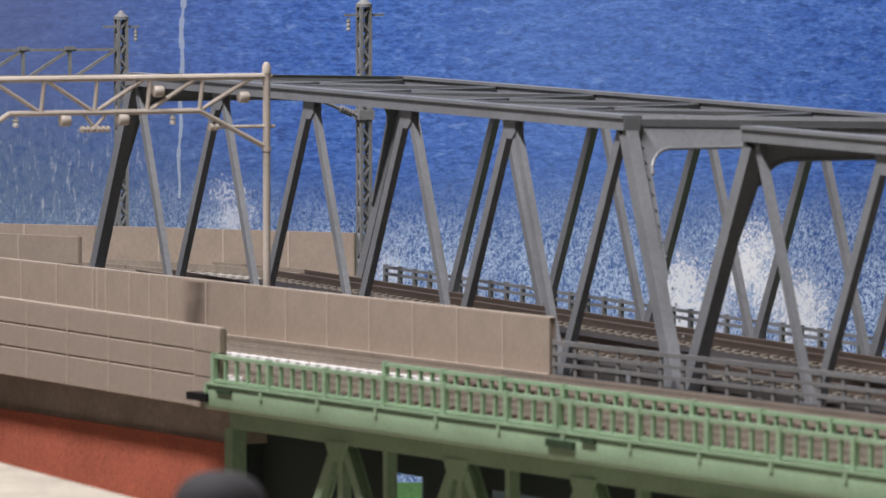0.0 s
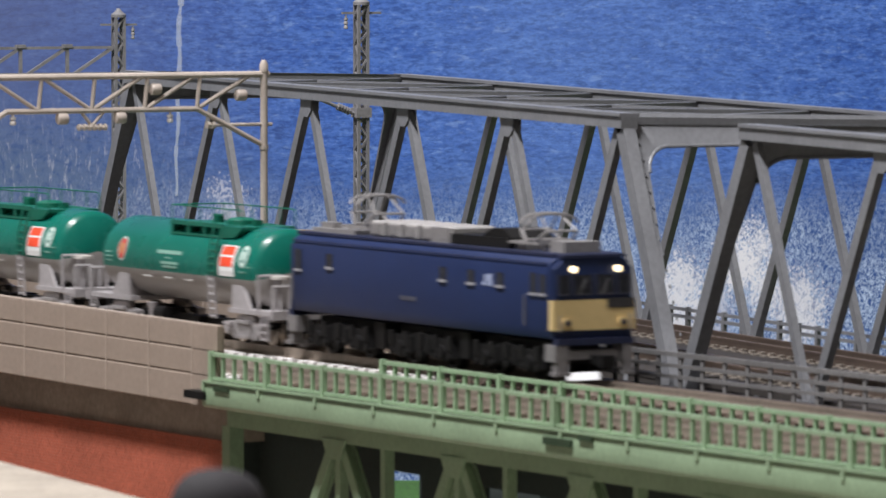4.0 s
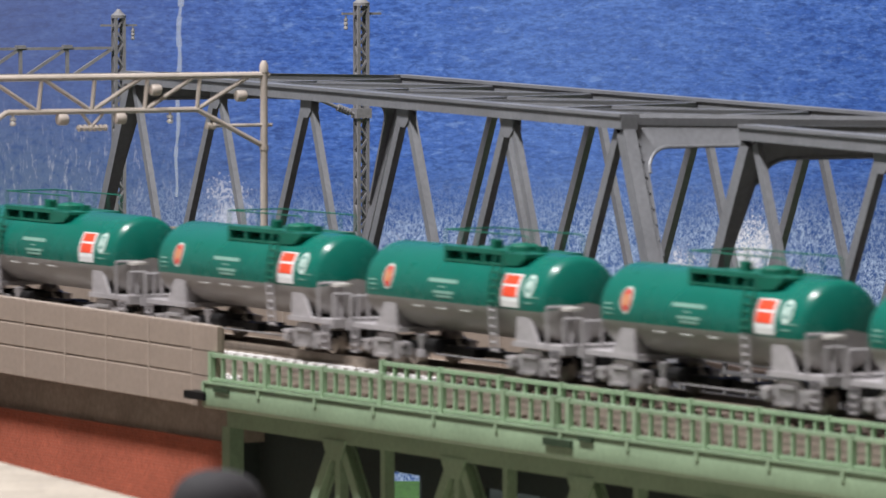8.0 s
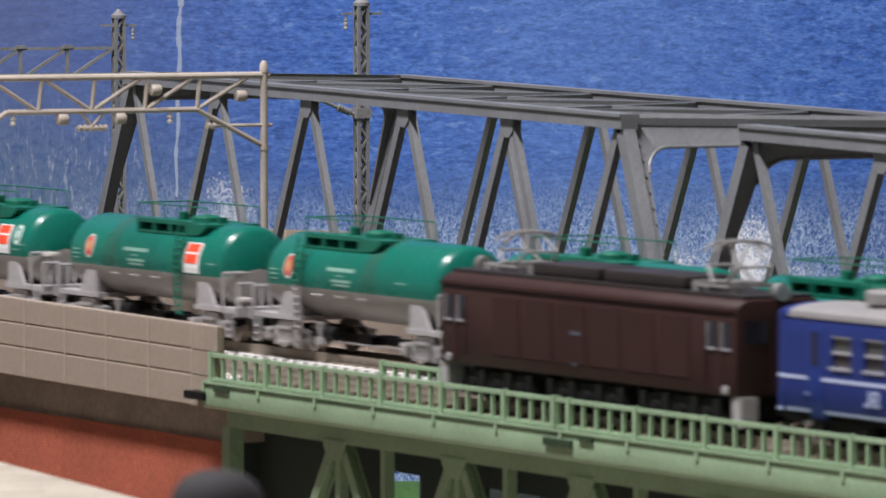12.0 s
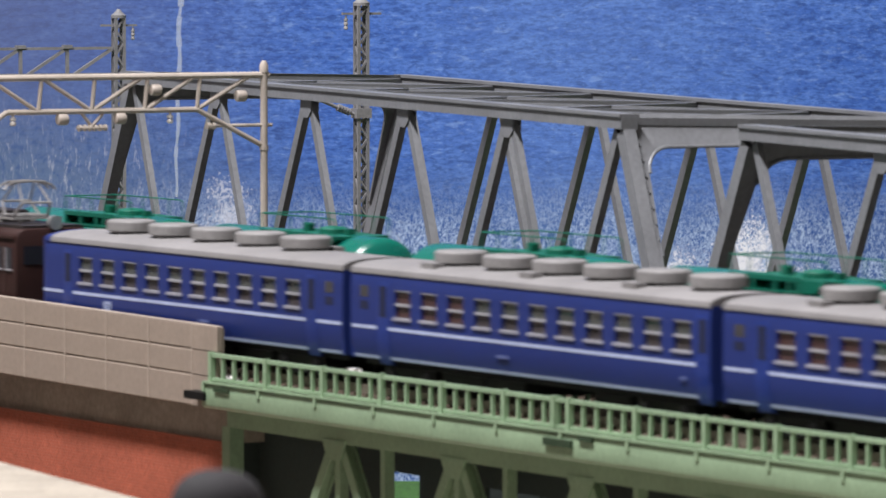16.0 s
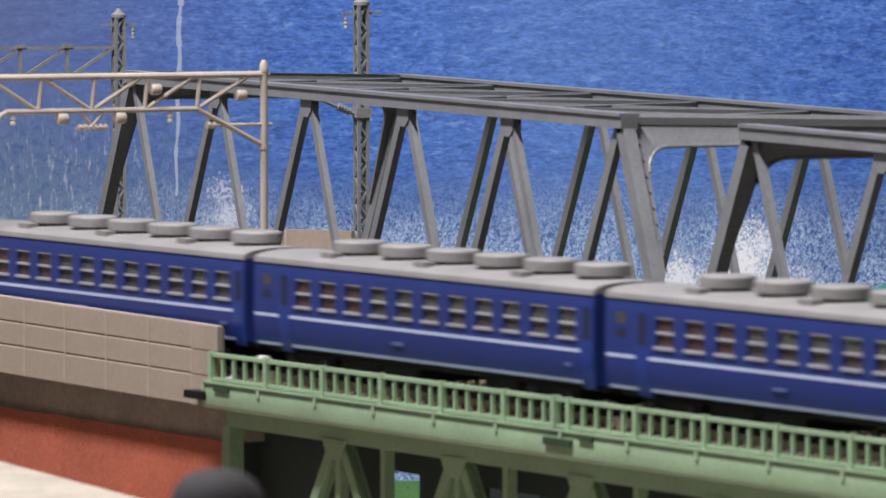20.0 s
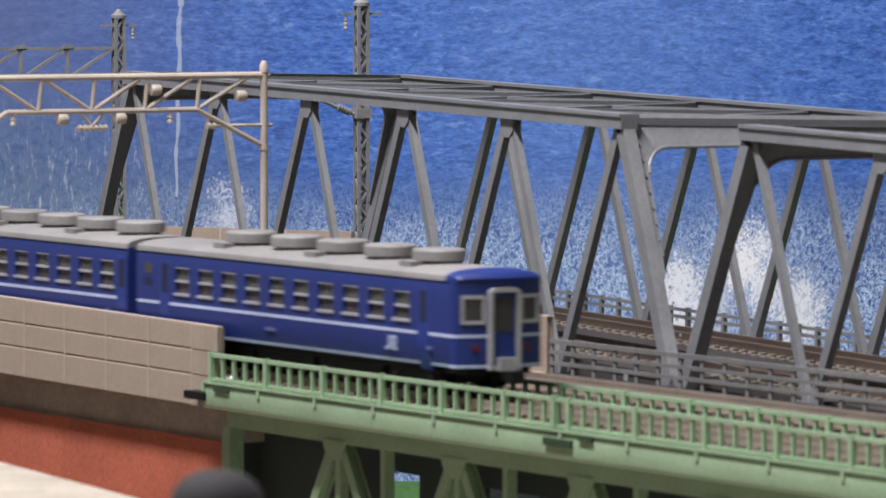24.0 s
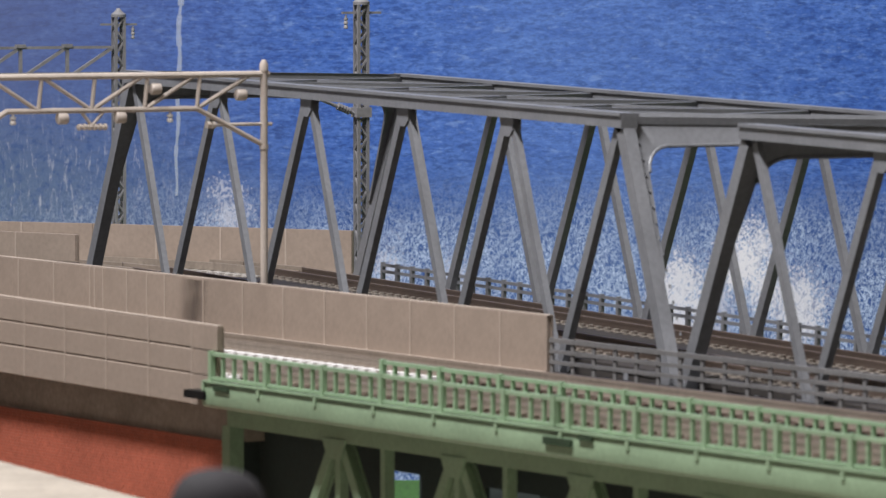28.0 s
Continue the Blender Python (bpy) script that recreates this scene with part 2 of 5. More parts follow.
ROOM_Z, TABLE_Z = -800.0, -82.0
X_LEFT, X_RIGHT = -1900.0, 2500.0

# ---------------------------------------------------------------- room and table
def room():
    solid("floor", boxes((-3200, 3400, -2600, 2600, ROOM_Z - 20, ROOM_Z)), TABLE, kind="structure", label="plain room floor")
    solid("ceiling", boxes((-3200, 3400, -2600, 2600, 1700, 1720)), PLASTER, kind="structure", label="plain white room ceiling")
    solid("wall_north", boxes((-3200, 3400, 2600, 2620, ROOM_Z, 1700)), PLASTER, kind="structure", label="plain room wall")
    solid("wall_south", boxes((-3200, 3400, -2620, -2600, ROOM_Z, 1700)), PLASTER, kind="structure", label="plain room wall")
    solid("wall_west", boxes((-3220, -3200, -2600, 2600, ROOM_Z, 1700)), PLASTER, kind="structure", label="plain room wall")
    solid("wall_east", boxes((3400, 3420, -2600, 2600, ROOM_Z, 1700)), PLASTER, kind="structure", label="plain room wall")
    t = thing("layout_table", "wide plain board table that carries the model railway", "table")
    part("tabletop", boxes((X_LEFT, X_RIGHT, -340, 620, TABLE_Z - 20, TABLE_Z - 1)), TABLE, t)
    for x in (X_LEFT + 60, 300, X_RIGHT - 60):
        for y in (-300, 580):
            part("leg", boxes((x - 25, x + 25, y - 25, y + 25, ROOM_Z, TABLE_Z - 20)), TABLE, t)
    solid("grass_mat", boxes((-760, 260, 28, 600, TABLE_Z - 1, TABLE_Z + 1)), GRASS, kind="structure", label="bright green grass mat on the table")


room()


# ---------------------------------------------------------------- sea backdrop
def sea_material():
    """A printed photograph of open sea: rippled blue above, broken white spray below."""
    m = bpy.data.materials.new("sea_print")
    m.use_nodes = True
    nt = m.node_tree
    L = nt.links.new
    b = nt.nodes["Principled BSDF"]
    b.inputs["Roughness"].default_value = 0.55
    b.inputs["Specular IOR Level"].default_value = 0.15
    co = nt.nodes.new("ShaderNodeTexCoord")
    sep = nt.nodes.new("ShaderNodeSeparateXYZ")
    L(co.outputs["Object"], sep.inputs[0])

    def math_(op, a, c=None, clamp=False):
        n = nt.nodes.new("ShaderNodeMath")
        n.operation, n.use_clamp = op, clamp
        for i, v in enumerate((a, c)):
            if v is None:
                continue
            if isinstance(v, (int, float)):
                n.inputs[i].default_value = v
            else:
                L(v, n.inputs[i])
        return n.outputs[0]

    def span(v, a, c, lo=0.0, hi=1.0):
        n = nt.nodes.new("ShaderNodeMapRange")
        n.interpolation_type = "SMOOTHSTEP"
        for k, val in (("From Min", a), ("From Max", c), ("To Min", lo), ("To Max", hi)):
            n.inputs[k].default_value = val
        L(v, n.inputs["Value"])
        return n.outputs["Result"]

    def noise_(sx, sz, scale, detail=4, rough=0.6, bend=0.0, tilt=0.0):
        mp = nt.nodes.new("ShaderNodeMapping")
        mp.inputs["Scale"].default_value = (sx, 1, sz)
        mp.inputs["Rotation"].default_value = (0, radians(tilt), 0)
        L(co.outputs["Object"], mp.inputs["Vector"])
        n = nt.nodes.new("ShaderNodeTexNoise")
        n.inputs["Scale"].default_value, n.inputs["Detail"].default_value = scale, detail
        n.inputs["Roughness"].default_value, n.inputs["Distortion"].default_value = rough, bend
        L(mp.outputs["Vector"], n.inputs["Vector"])
        return n.outputs["Fac"]

    def mixed(f, a, c):
        n = nt.nodes.new("ShaderNodeMix")
        n.data_type = "RGBA"
        if isinstance(f, float):
            n.inputs["Factor"].default_value = f
        else:
            L(f, n.inputs["Factor"])
        for k, v in (("A", a), ("B", c)):
            if isinstance(v, tuple):
                n.inputs[k].default_value = (*v, 1)
            else:
                L(v, n.inputs[k])
        return n.outputs["Result"]

    x, z = sep.outputs["X"], sep.outputs["Z"]
    swell = noise_(1, 4.0, 60, 6, 0.66)
    trough = noise_(1, 3.0, 150, 8, 0.66, 0.5, 4)
    ripple = noise_(1, 2.7, 300, 6, 0.70)
    chop = noise_(1, 3.4, 520, 3, 0.6, 0.4)
    water = mixed(span(swell, 0.38, 0.62), SEA_DEEP, SEA_LIGHT)
    water = mixed(math_("MULTIPLY", span(ripple, 0.52, 0.38), 0.62), water, SEA_DARK)
    water = mixed(math_("MULTIPLY", span(chop, 0.50, 0.36), 0.45), water, SEA_DARK)
    water = mixed(math_("MULTIPLY", span(trough, 0.46, 0.36), 0.66), water, SEA_DARK)
    water = mixed(math_("MULTIPLY", span(trough, 0.56, 0.68), 0.42), water, SEA_GLINT)
    water = mixed(math_("MULTIPLY", span(ripple, 0.55, 0.70), 0.42), water, SEA_GLINT)
    water = mixed(math_("MULTIPLY", span(chop, 0.58, 0.70), 0.34), water, SEA_GLINT)
    water = mixed(math_("MULTIPLY", span(z, 0.024, -0.006), 0.75), water, SEA_LOW)
    water = mixed(math_("MULTIPLY", math_("MULTIPLY", span(x, -0.03, 0.03), span(x, 0.13, 0.05)), 0.14), water, SEA_GLINT)
    haze = span(x, -0.02, -0.15)
    water = mixed(math_("MULTIPLY", haze, 0.78), water, SEA_GREYED)
    water = mixed(math_("MULTIPLY", math_("MULTIPLY", haze, span(z, 0.050, 0.005)), 0.75), water, SEA_MIST)
    streak = noise_(3.0, 0.7, 260, 5, 0.65, 1.0, 30)
    water = mixed(math_("MULTIPLY", math_("MULTIPLY", span(streak, 0.52, 0.72), span(x, -0.065, -0.10)), math_("MULTIPLY", span(z, 0.044, 0.012), 0.34)), water, SEA_FOAM)
    mottle = noise_(1.3, 1.0, 330, 6, 0.7, 0.8, 35)
    water = mixed(math_("MULTIPLY", math_("MULTIPLY", span(mottle, 0.52, 0.36), span(x, -0.05, -0.09)), math_("MULTIPLY", span(z, 0.05, 0.02), 0.55)), water, SEA_LOW)
    # spray thickens downwards and in a few bursts
    depth = span(z, 0.017, -0.014)
    worms = noise_(1.0, 0.62, 430, 6, 0.68, 1.5, 12)
    strands = noise_(1.0, 0.5, 260, 5, 0.7, 2.2, -18)
    flecks = noise_(1, 0.8, 1150, 3, 0.6, 0.7)
    patches = noise_(1, 1, 34, 4, 0.65)
    lines = math_("ABSOLUTE", math_("SUBTRACT", worms, 0.5))
    bands = math_("ABSOLUTE", math_("SUBTRACT", strands, 0.5))
    web = math_("MULTIPLY", math_("MAXIMUM", span(lines, 0.050, 0.008), span(bands, 0.030, 0.005)), span(flecks, 0.36, 0.56, 0.35, 1.0))
    thread = math_("MAXIMUM", web, math_("MULTIPLY", span(flecks, 0.53, 0.63), 0.5))
    total = math_("MULTIPLY", thread, math_("MULTIPLY", depth, math_("MULTIPLY", span(patches, 0.30, 0.62, 0.35, 1.0), span(x, -0.15, -0.06, 0.35, 1.0))))
    burst = None
    for bx, bz, r, amount in SPLASHES:
        dx, dz = math_("SUBTRACT", x, bx), math_("SUBTRACT", z, bz)
        dist = math_("SQRT", math_("ADD", math_("MULTIPLY", dx, dx), math_("MULTIPLY", math_("MULTIPLY", dz, dz), 0.6)))
        rough_edge = math_("ADD", math_("MULTIPLY", math_("SUBTRACT", flecks, 0.5), 0.032), math_("MULTIPLY", math_("SUBTRACT", patches, 0.5), 0.03))
        near = math_("MULTIPLY", span(math_("ADD", dist, rough_edge), r, r * 0.40, 0.0, amount), span(worms, 0.36, 0.50, 0.45, 1.0))
        burst = near if burst is None else math_("MAXIMUM", burst, near)
    colour = mixed(math_("MULTIPLY", burst, 0.96), mixed(math_("MULTIPLY", total, 0.94), water, SEA_THREAD), SEA_FOAM)
    L(colour, b.inputs["Base Color"])
    return m


SEA_DEEP, SEA_LIGHT, SEA_DARK = (0.056, 0.138, 0.49), (0.094, 0.200, 0.59), (0.024, 0.060, 0.24)
SEA_MIST = (0.115, 0.170, 0.265)
SEA_LOW = (0.036, 0.080, 0.245)
SEA_GLINT, SEA_GREYED, SEA_FOAM = (0.28, 0.42, 0.76), (0.105, 0.125, 0.245), (0.90, 0.87, 0.93)
SEA_THREAD = (0.60, 0.71, 0.92)
SPLASHES = [(-0.067, 0.0008, 0.0092, 0.5), (0.0717, -0.0244, 0.0095, 0.85), (0.0915, -0.0140, 0.0100, 0.95), (0.0967, -0.0097, 0.0070, 0.6),
            (0.0984, -0.0235, 0.0085, 0.8), (0.1079, -0.0313, 0.0105, 0.8), (0.0837, -0.0270, 0.0060, 0.5), (-0.016, -0.016, 0.008, 0.5), (0.003, -0.020, 0.007, 0.4)]


def backdrop():
    d = 2.03
    a = radians(YAW)
    way = Vector((-math.sin(a), math.cos(a), 0))
    foot = Vector(EYE) + way * d
    board = thing("sea_backdrop", "printed photograph of blue sea and white spray on an upright board", "backdrop", kind="structure")
    board.location, board.rotation_euler = (foot.x, foot.y, 0.0), (0, 0, a)
    part("printed_sheet", boxes((-420, 420, 0, 1.2, TABLE_Z + 1, 330)), sea_material(), board)
    part("backing_board", boxes((-425, 425, 1.3, 8, TABLE_Z + 1, 335)), TABLE, board)
    for x, top, bottom, lean, w in ((-79.0, 110, 6, -2.5, 2.7),):
        bm = bmesh.new()
        n = 34
        for k in range(n):
            z0, z1 = top + (bottom - top) * k / n, top + (bottom - top) * (k + 1) / n
            ww = w * (1 - 0.6 * k / n) * (0.75 + 0.6 * noise.noise((k * 0.7, x, 0)))
            xa, xb = x + lean * k / n + 0.3 * math.sin(k), x + lean * (k + 1) / n + 0.3 * math.sin(k + 1)
            beam(bm, (xa, -0.12, z0), (xb, -0.12, z1), ww, 0.12, (0, 1, 0))
        part("crease", bm, CREASE, board, "whitish crease in the printed sheet")


CREASE = clear("crease_white", (0.75, 0.82, 0.95), 0.6, 0.24)
backdrop()


# ---------------------------------------------------------------- viaduct
def viaduct():
    deck = tagged(solid("viaduct_deck", boxes((X_LEFT, 6, -11.5, 57, -7.0, -3.4)), CONCRETE_DARK), "brown concrete viaduct deck under the tracks", "viaduct", kind="structure")
    # near parapet: three rows of panels, each a piece of its own
    near = thing("parapet_wall", "beige concrete parapet wall of square panels beside the near track", "wall", kind="structure")
    near.location, near.rotation_euler = (0.0045, 0, 0), (0, radians(0.5), 0)
    part("backing", boxes((-300, -0.2, -12.4, -11.4, -7.6, 8.6)), CONCRETE, near)
    rows = ((3.85, 8.75), (-1.3, 3.6), (-7.8, -1.55))
    for z0, z1 in rows:
        bm = boxes((-9.92, 9.92, -0.55, 0.55, 0, z1 - z0))
        soften(bm, 0.18, 1)
        me = mesh_of("panel", bm, CONCRETE)
        for k in range(16):
            cx = -11.5 - 20.05 * (k - 1) - 10.0
            if k == 0:
                part("panel", boxes((-11.4, 0, -13.1, -12.0, z0, z1)), CONCRETE, near)
            else:
                piece("panel", me, near, cx, -12.55, z0)
    rib = mesh_of("joint_rib", boxes((-0.28, 0.28, -0.08, 0.3, -7.7, 8.75)), CONCRETE_RIB)
    for k in range(15):
        piece("joint_rib", rib, near, -11.45 - 20.05 * k, -13.1, 0)
    # Coping paler than the panels: the top edge's highlight is in its colour.
    part("coping", boxes((-320, 0, -13.08, -11.8, 8.75, 9.0)), CONCRETE_EDGE, near)
    # far parapet: panels with pale ribs between them
    far = thing("parapet_wall", "beige concrete parapet wall with pale upright joints behind the far track", "wall", kind="structure")
    part("backing", boxes((-420, 22.3, 55.2, 55.6, -3.4, 9.9)), CONCRETE, far)
    bm = boxes((-9.68, 9.68, -0.55, 0.55, 0, 13.2))
    soften(bm, 0.12, 1)
    me = mesh_of("panel", bm, CONCRETE)
    for k in range(21):
        piece("panel", me, far, 12.3 - 19.6 * k, 54.75, -3.3)
    rib = mesh_of("joint_rib", boxes((-0.3, 0.3, -0.12, 0.3, -3.3, 9.9)), CONCRETE_EDGE)
    for x in [2.5 - 19.6 * k for k in range(21)] + [-186.5, -191.0, -163.5]:
        piece("joint_rib", rib, far, x, 54.2, 0)
    # Again the highlight along the wall top is put into the coping's colour.
    part("coping", boxes((-420, 22.4, 54.22, 55.6, 9.9, 10.15)), CONCRETE_EDGE, far)
    part("far_run", boxes((X_LEFT, -422, 54.3, 56.2, -3.4, 10)), CONCRETE, far)
    solid("parapet_run", boxes((X_LEFT, -330, -13, -11.6, -7.0, 9.4)), CONCRETE, "plain beige parapet further along the viaduct", "wall", kind="structure")
    # girder and brick wall below
    solid("viaduct_girder", boxes((X_LEFT, 4, -8.2, 52, -15.0, -7.0)), GIRDER, kind="structure", label="brown concrete girder under the viaduct deck", category="girder")
    core = thing("brick_wall", "red brick wall under the viaduct with fine courses", "wall", kind="structure")
    part("core", boxes((X_LEFT, -1.6, -8.9, -4, TABLE_Z + 1, -15.0)), MORTAR, core)
    # The shade under the deck is put in as a near-black block.
    part("dark_fill", boxes((X_LEFT, -1.5, -4, 26, TABLE_Z + 1, -15.0)), SHADE_BOARD, core, "near-black block standing for the shade behind the bricks")
    bm = bmesh.new()
    for r in range(22):
        z = -15.7 - 0.66 * r
        for k in range(170):
            x = -1.6 - 1.5 * k - (0.75 if r % 2 else 0)
            box(bm, x - 1.38, x, -9.0 + random.uniform(-0.03, 0.03), -7.8, z, z + 0.56)
    ob = part("brick", bm, BRICK, core, "small red bricks in courses")
    tagged(ob, kind="stuff")


viaduct()


def smear_material():
    """A brown smear that fades out to its sides."""
    m = bpy.data.materials.new("brown_smear")
    m.use_nodes = True
    nt = m.node_tree
    b = nt.nodes["Principled BSDF"]
    b.inputs["Base Color"].default_value, b.inputs["Roughness"].default_value = (0.07, 0.05, 0.04, 1), 0.9
    co, sep, absolute, fade, rag, mul, lean = [nt.nodes.new("ShaderNode" + k) for k in ("TexCoord", "SeparateXYZ", "Math", "MapRange", "TexNoise", "Math", "Math")]
    absolute.operation, mul.operation, lean.operation = "ABSOLUTE", "MULTIPLY", "MULTIPLY_ADD"
    lean.inputs[1].default_value = -0.25
    fade.interpolation_type = "SMOOTHSTEP"
    for key, v in (("From Min", 0.0085), ("From Max", 0.0), ("To Min", 0.0), ("To Max", 0.50)):
        fade.inputs[key].default_value = v
    rag.inputs["Scale"].default_value = 160
    for a, c in ((co.outputs["Object"], sep.inputs[0]), (co.outputs["Object"], rag.inputs["Vector"]), (sep.outputs["Z"], lean.inputs[0]), (sep.outputs["X"], lean.inputs[2]), (lean.outputs[0], absolute.inputs[0]), (absolute.outputs[0], fade.inputs["Value"]),
                 (fade.outputs["Result"], mul.inputs[0]), (rag.outputs["Fac"], mul.inputs[1]), (mul.outputs[0], b.inputs["Alpha"])):
        nt.links.new(a, c)
    return m


SMEAR = smear_material()
ob = solid("wall_stain", boxes((-7, 14, -0.02, 0.02, 0, 12.5)), SMEAR, "brown smeared stain on the concrete parapet", "stain", kind="structure")
ob.location = (-0.1415, 0.05412, -0.003)


def front_clutter():
    # cream plinth along the front
    s = thing("front_plinth", "cream painted low plinth in front of the brick wall", "plinth", 193.0, -129.0, 0, -8.1)
    bm = boxes((-700, 60, -26, 0, TABLE_Z + 1, -5.0))
    soften(bm, 1.0, 2)
    part("block", bm, CREAM, s, smooth=True)
    k = thing("rubber_knob", "dark grey rounded rubber knob on a round post on the table", "knob", 522.8, -276.7, 36.0)
    bm = bmesh.new()
    prof = [(-15.5, 5.7)] + [(-11.9 + 4.9 * math.sin(a), 5.7 * math.cos(a) ** 0.75) for a in (0.0, 0.25, 0.5, 0.75, 1.0, 1.2, 1.4)]
    lathe(bm, prof + [(-7.0, 0.2)], (0, 0, 0))
    dome = part("dome", bm, RUBBER, k, smooth=True)
    bm = bmesh.new()
    lathe(bm, [(TABLE_Z - 36.0, 8.5), (TABLE_Z - 32.0, 8.5), (TABLE_Z - 31.0, 5.3), (-15.5, 5.3)], (0, 0, 0))
    part("post", bm, RUBBER, k, smooth=True)


front_clutter()


# ---------------------------------------------------------------- tracks
def track(name, label, y, x0, x1, pieces, turn=None, gauge=9.0, chairs=True):
    """Rails and sleepers along x. pieces: (from, to, pitch, width, half length, material, separate)."""
    t = thing(name, label, "railway track", kind="structure") if turn is None else thing(name, label, "railway track", *turn, kind="structure")
    for side in (-1, 1):
        yy = y + side * (gauge / 2 + 0.35)
        r = part("rail", boxes((x0, x1, yy - 0.75, yy + 0.75, -2.05, -1.75), (x0, x1, yy - 0.36, yy + 0.36, -1.75, -0.6), (x0, x1, yy - 0.42, yy + 0.42, -0.6, -0.06)), RAIL if turn else RAIL_PALE, t)
        part("rail_head", boxes((x0, x1, yy - 0.38, yy + 0.38, -0.06, 0.0)), RAIL_TOP, r, "dull worn rail top")
    for a, b, pitch, w, half, mat, apart in pieces:
        n = int((b - a) / pitch)
        if apart:
            bm = boxes((-w / 2, w / 2, -half, half, -1.3, 0))
            for s in (-1, 1) if chairs else ():
                box(bm, -w / 2 * 0.8, w / 2 * 0.8, s * (gauge / 2 + 1.4) - 0.7, s * (gauge / 2 + 1.4) + 0.7, 0.0, 0.45)
            me = mesh_of("sleeper", bm, mat)
            for k in range(n):
                piece("sleeper", me, t, a + pitch * (k + 0.5), y, -2.05)
        else:
            bm = bmesh.new()
            for k in range(n):
                x = a + pitch * (k + 0.5)
                box(bm, x - w / 2, x + w / 2, y - half, y + half, -3.35, -2.05)
            tagged(part("sleeper", bm, mat, t), kind="stuff")
    return t


track("railway_track", "brown-railed track on pale sleepers and brown bridge sleepers", Y_FAR, X_LEFT, X_RIGHT,
      [(-220, 22, 4.6, 2.5, 8.7, SLEEPER_PALE, True), (22, 280, 4.6, 2.2, 8.0, SLEEPER_WOOD, True),
       (X_LEFT, -220, 4.6, 2.5, 8.8, SLEEPER_PALE, False), (280, X_RIGHT, 4.6, 2.2, 8.0, SLEEPER_WOOD, False)], chairs=False)
bed = thing("track_bed", "plain brown concrete bed under the far track with a pale kerb", "track bed", kind="structure")
part("slab", boxes((-420, 22, 31.2, 53.3, -3.4, -1.9)), BED, bed)
# The lit line along the wall's foot is put into the kerb's pale colour.
part("kerb", boxes((-420, 22.2, 53.3, 54.15, -3.4, -1.55)), CONCRETE_EDGE, bed, "kerb at the foot of the wall with its lit edge painted pale")
track("railway_track", "brown-railed track on brown sleepers over the green bridge", Y_NEAR, X_LEFT, X_RIGHT,
      [(5, 280, 4.8, 2.3, 8.2, SLEEPER_TAN, True), (-160, 5, 4.6, 2.5, 8.8, SLEEPER_PALE, True),
       (X_LEFT, -160, 4.6, 2.5, 8.8, SLEEPER_PALE, False), (280, X_RIGHT, 4.8, 2.3, 8.2, SLEEPER_TAN, False)])


# ---------------------------------------------------------------- green deck truss bridge
def railing_run(parent, x0, x1, y, top, low, bay, bars, mat, r=0.55, stub=0.0):
    """Posts, balusters and rails; each bay's posts and bars are parts."""
    part("handrail", boxes((x0, x1, y - 0.55, y + 0.55, top - 0.75, top)), mat, parent)
    part("bottom_rail", boxes((x0, x1, y - 0.5, y + 0.5, low, low + 0.6)), mat, parent)
    post = mesh_of("post", boxes((-0.65, 0.65, -0.75, 0.35, low - stub - top, 0.25)), mat)
    bar = mesh_of("baluster", boxes((-0.38, 0.38, -0.35, 0.35, low - top, -0.7)), mat)
    n = int(round((x1 - x0) / bay))
    for k in range(n + 1):
        piece("post", post, parent, x0 + bay * k, y, top)
        if k < n:
            for j in range(1, bars + 1):
                piece("baluster", bar, parent, x0 + bay * (k + j / (bars + 1)), y, top)


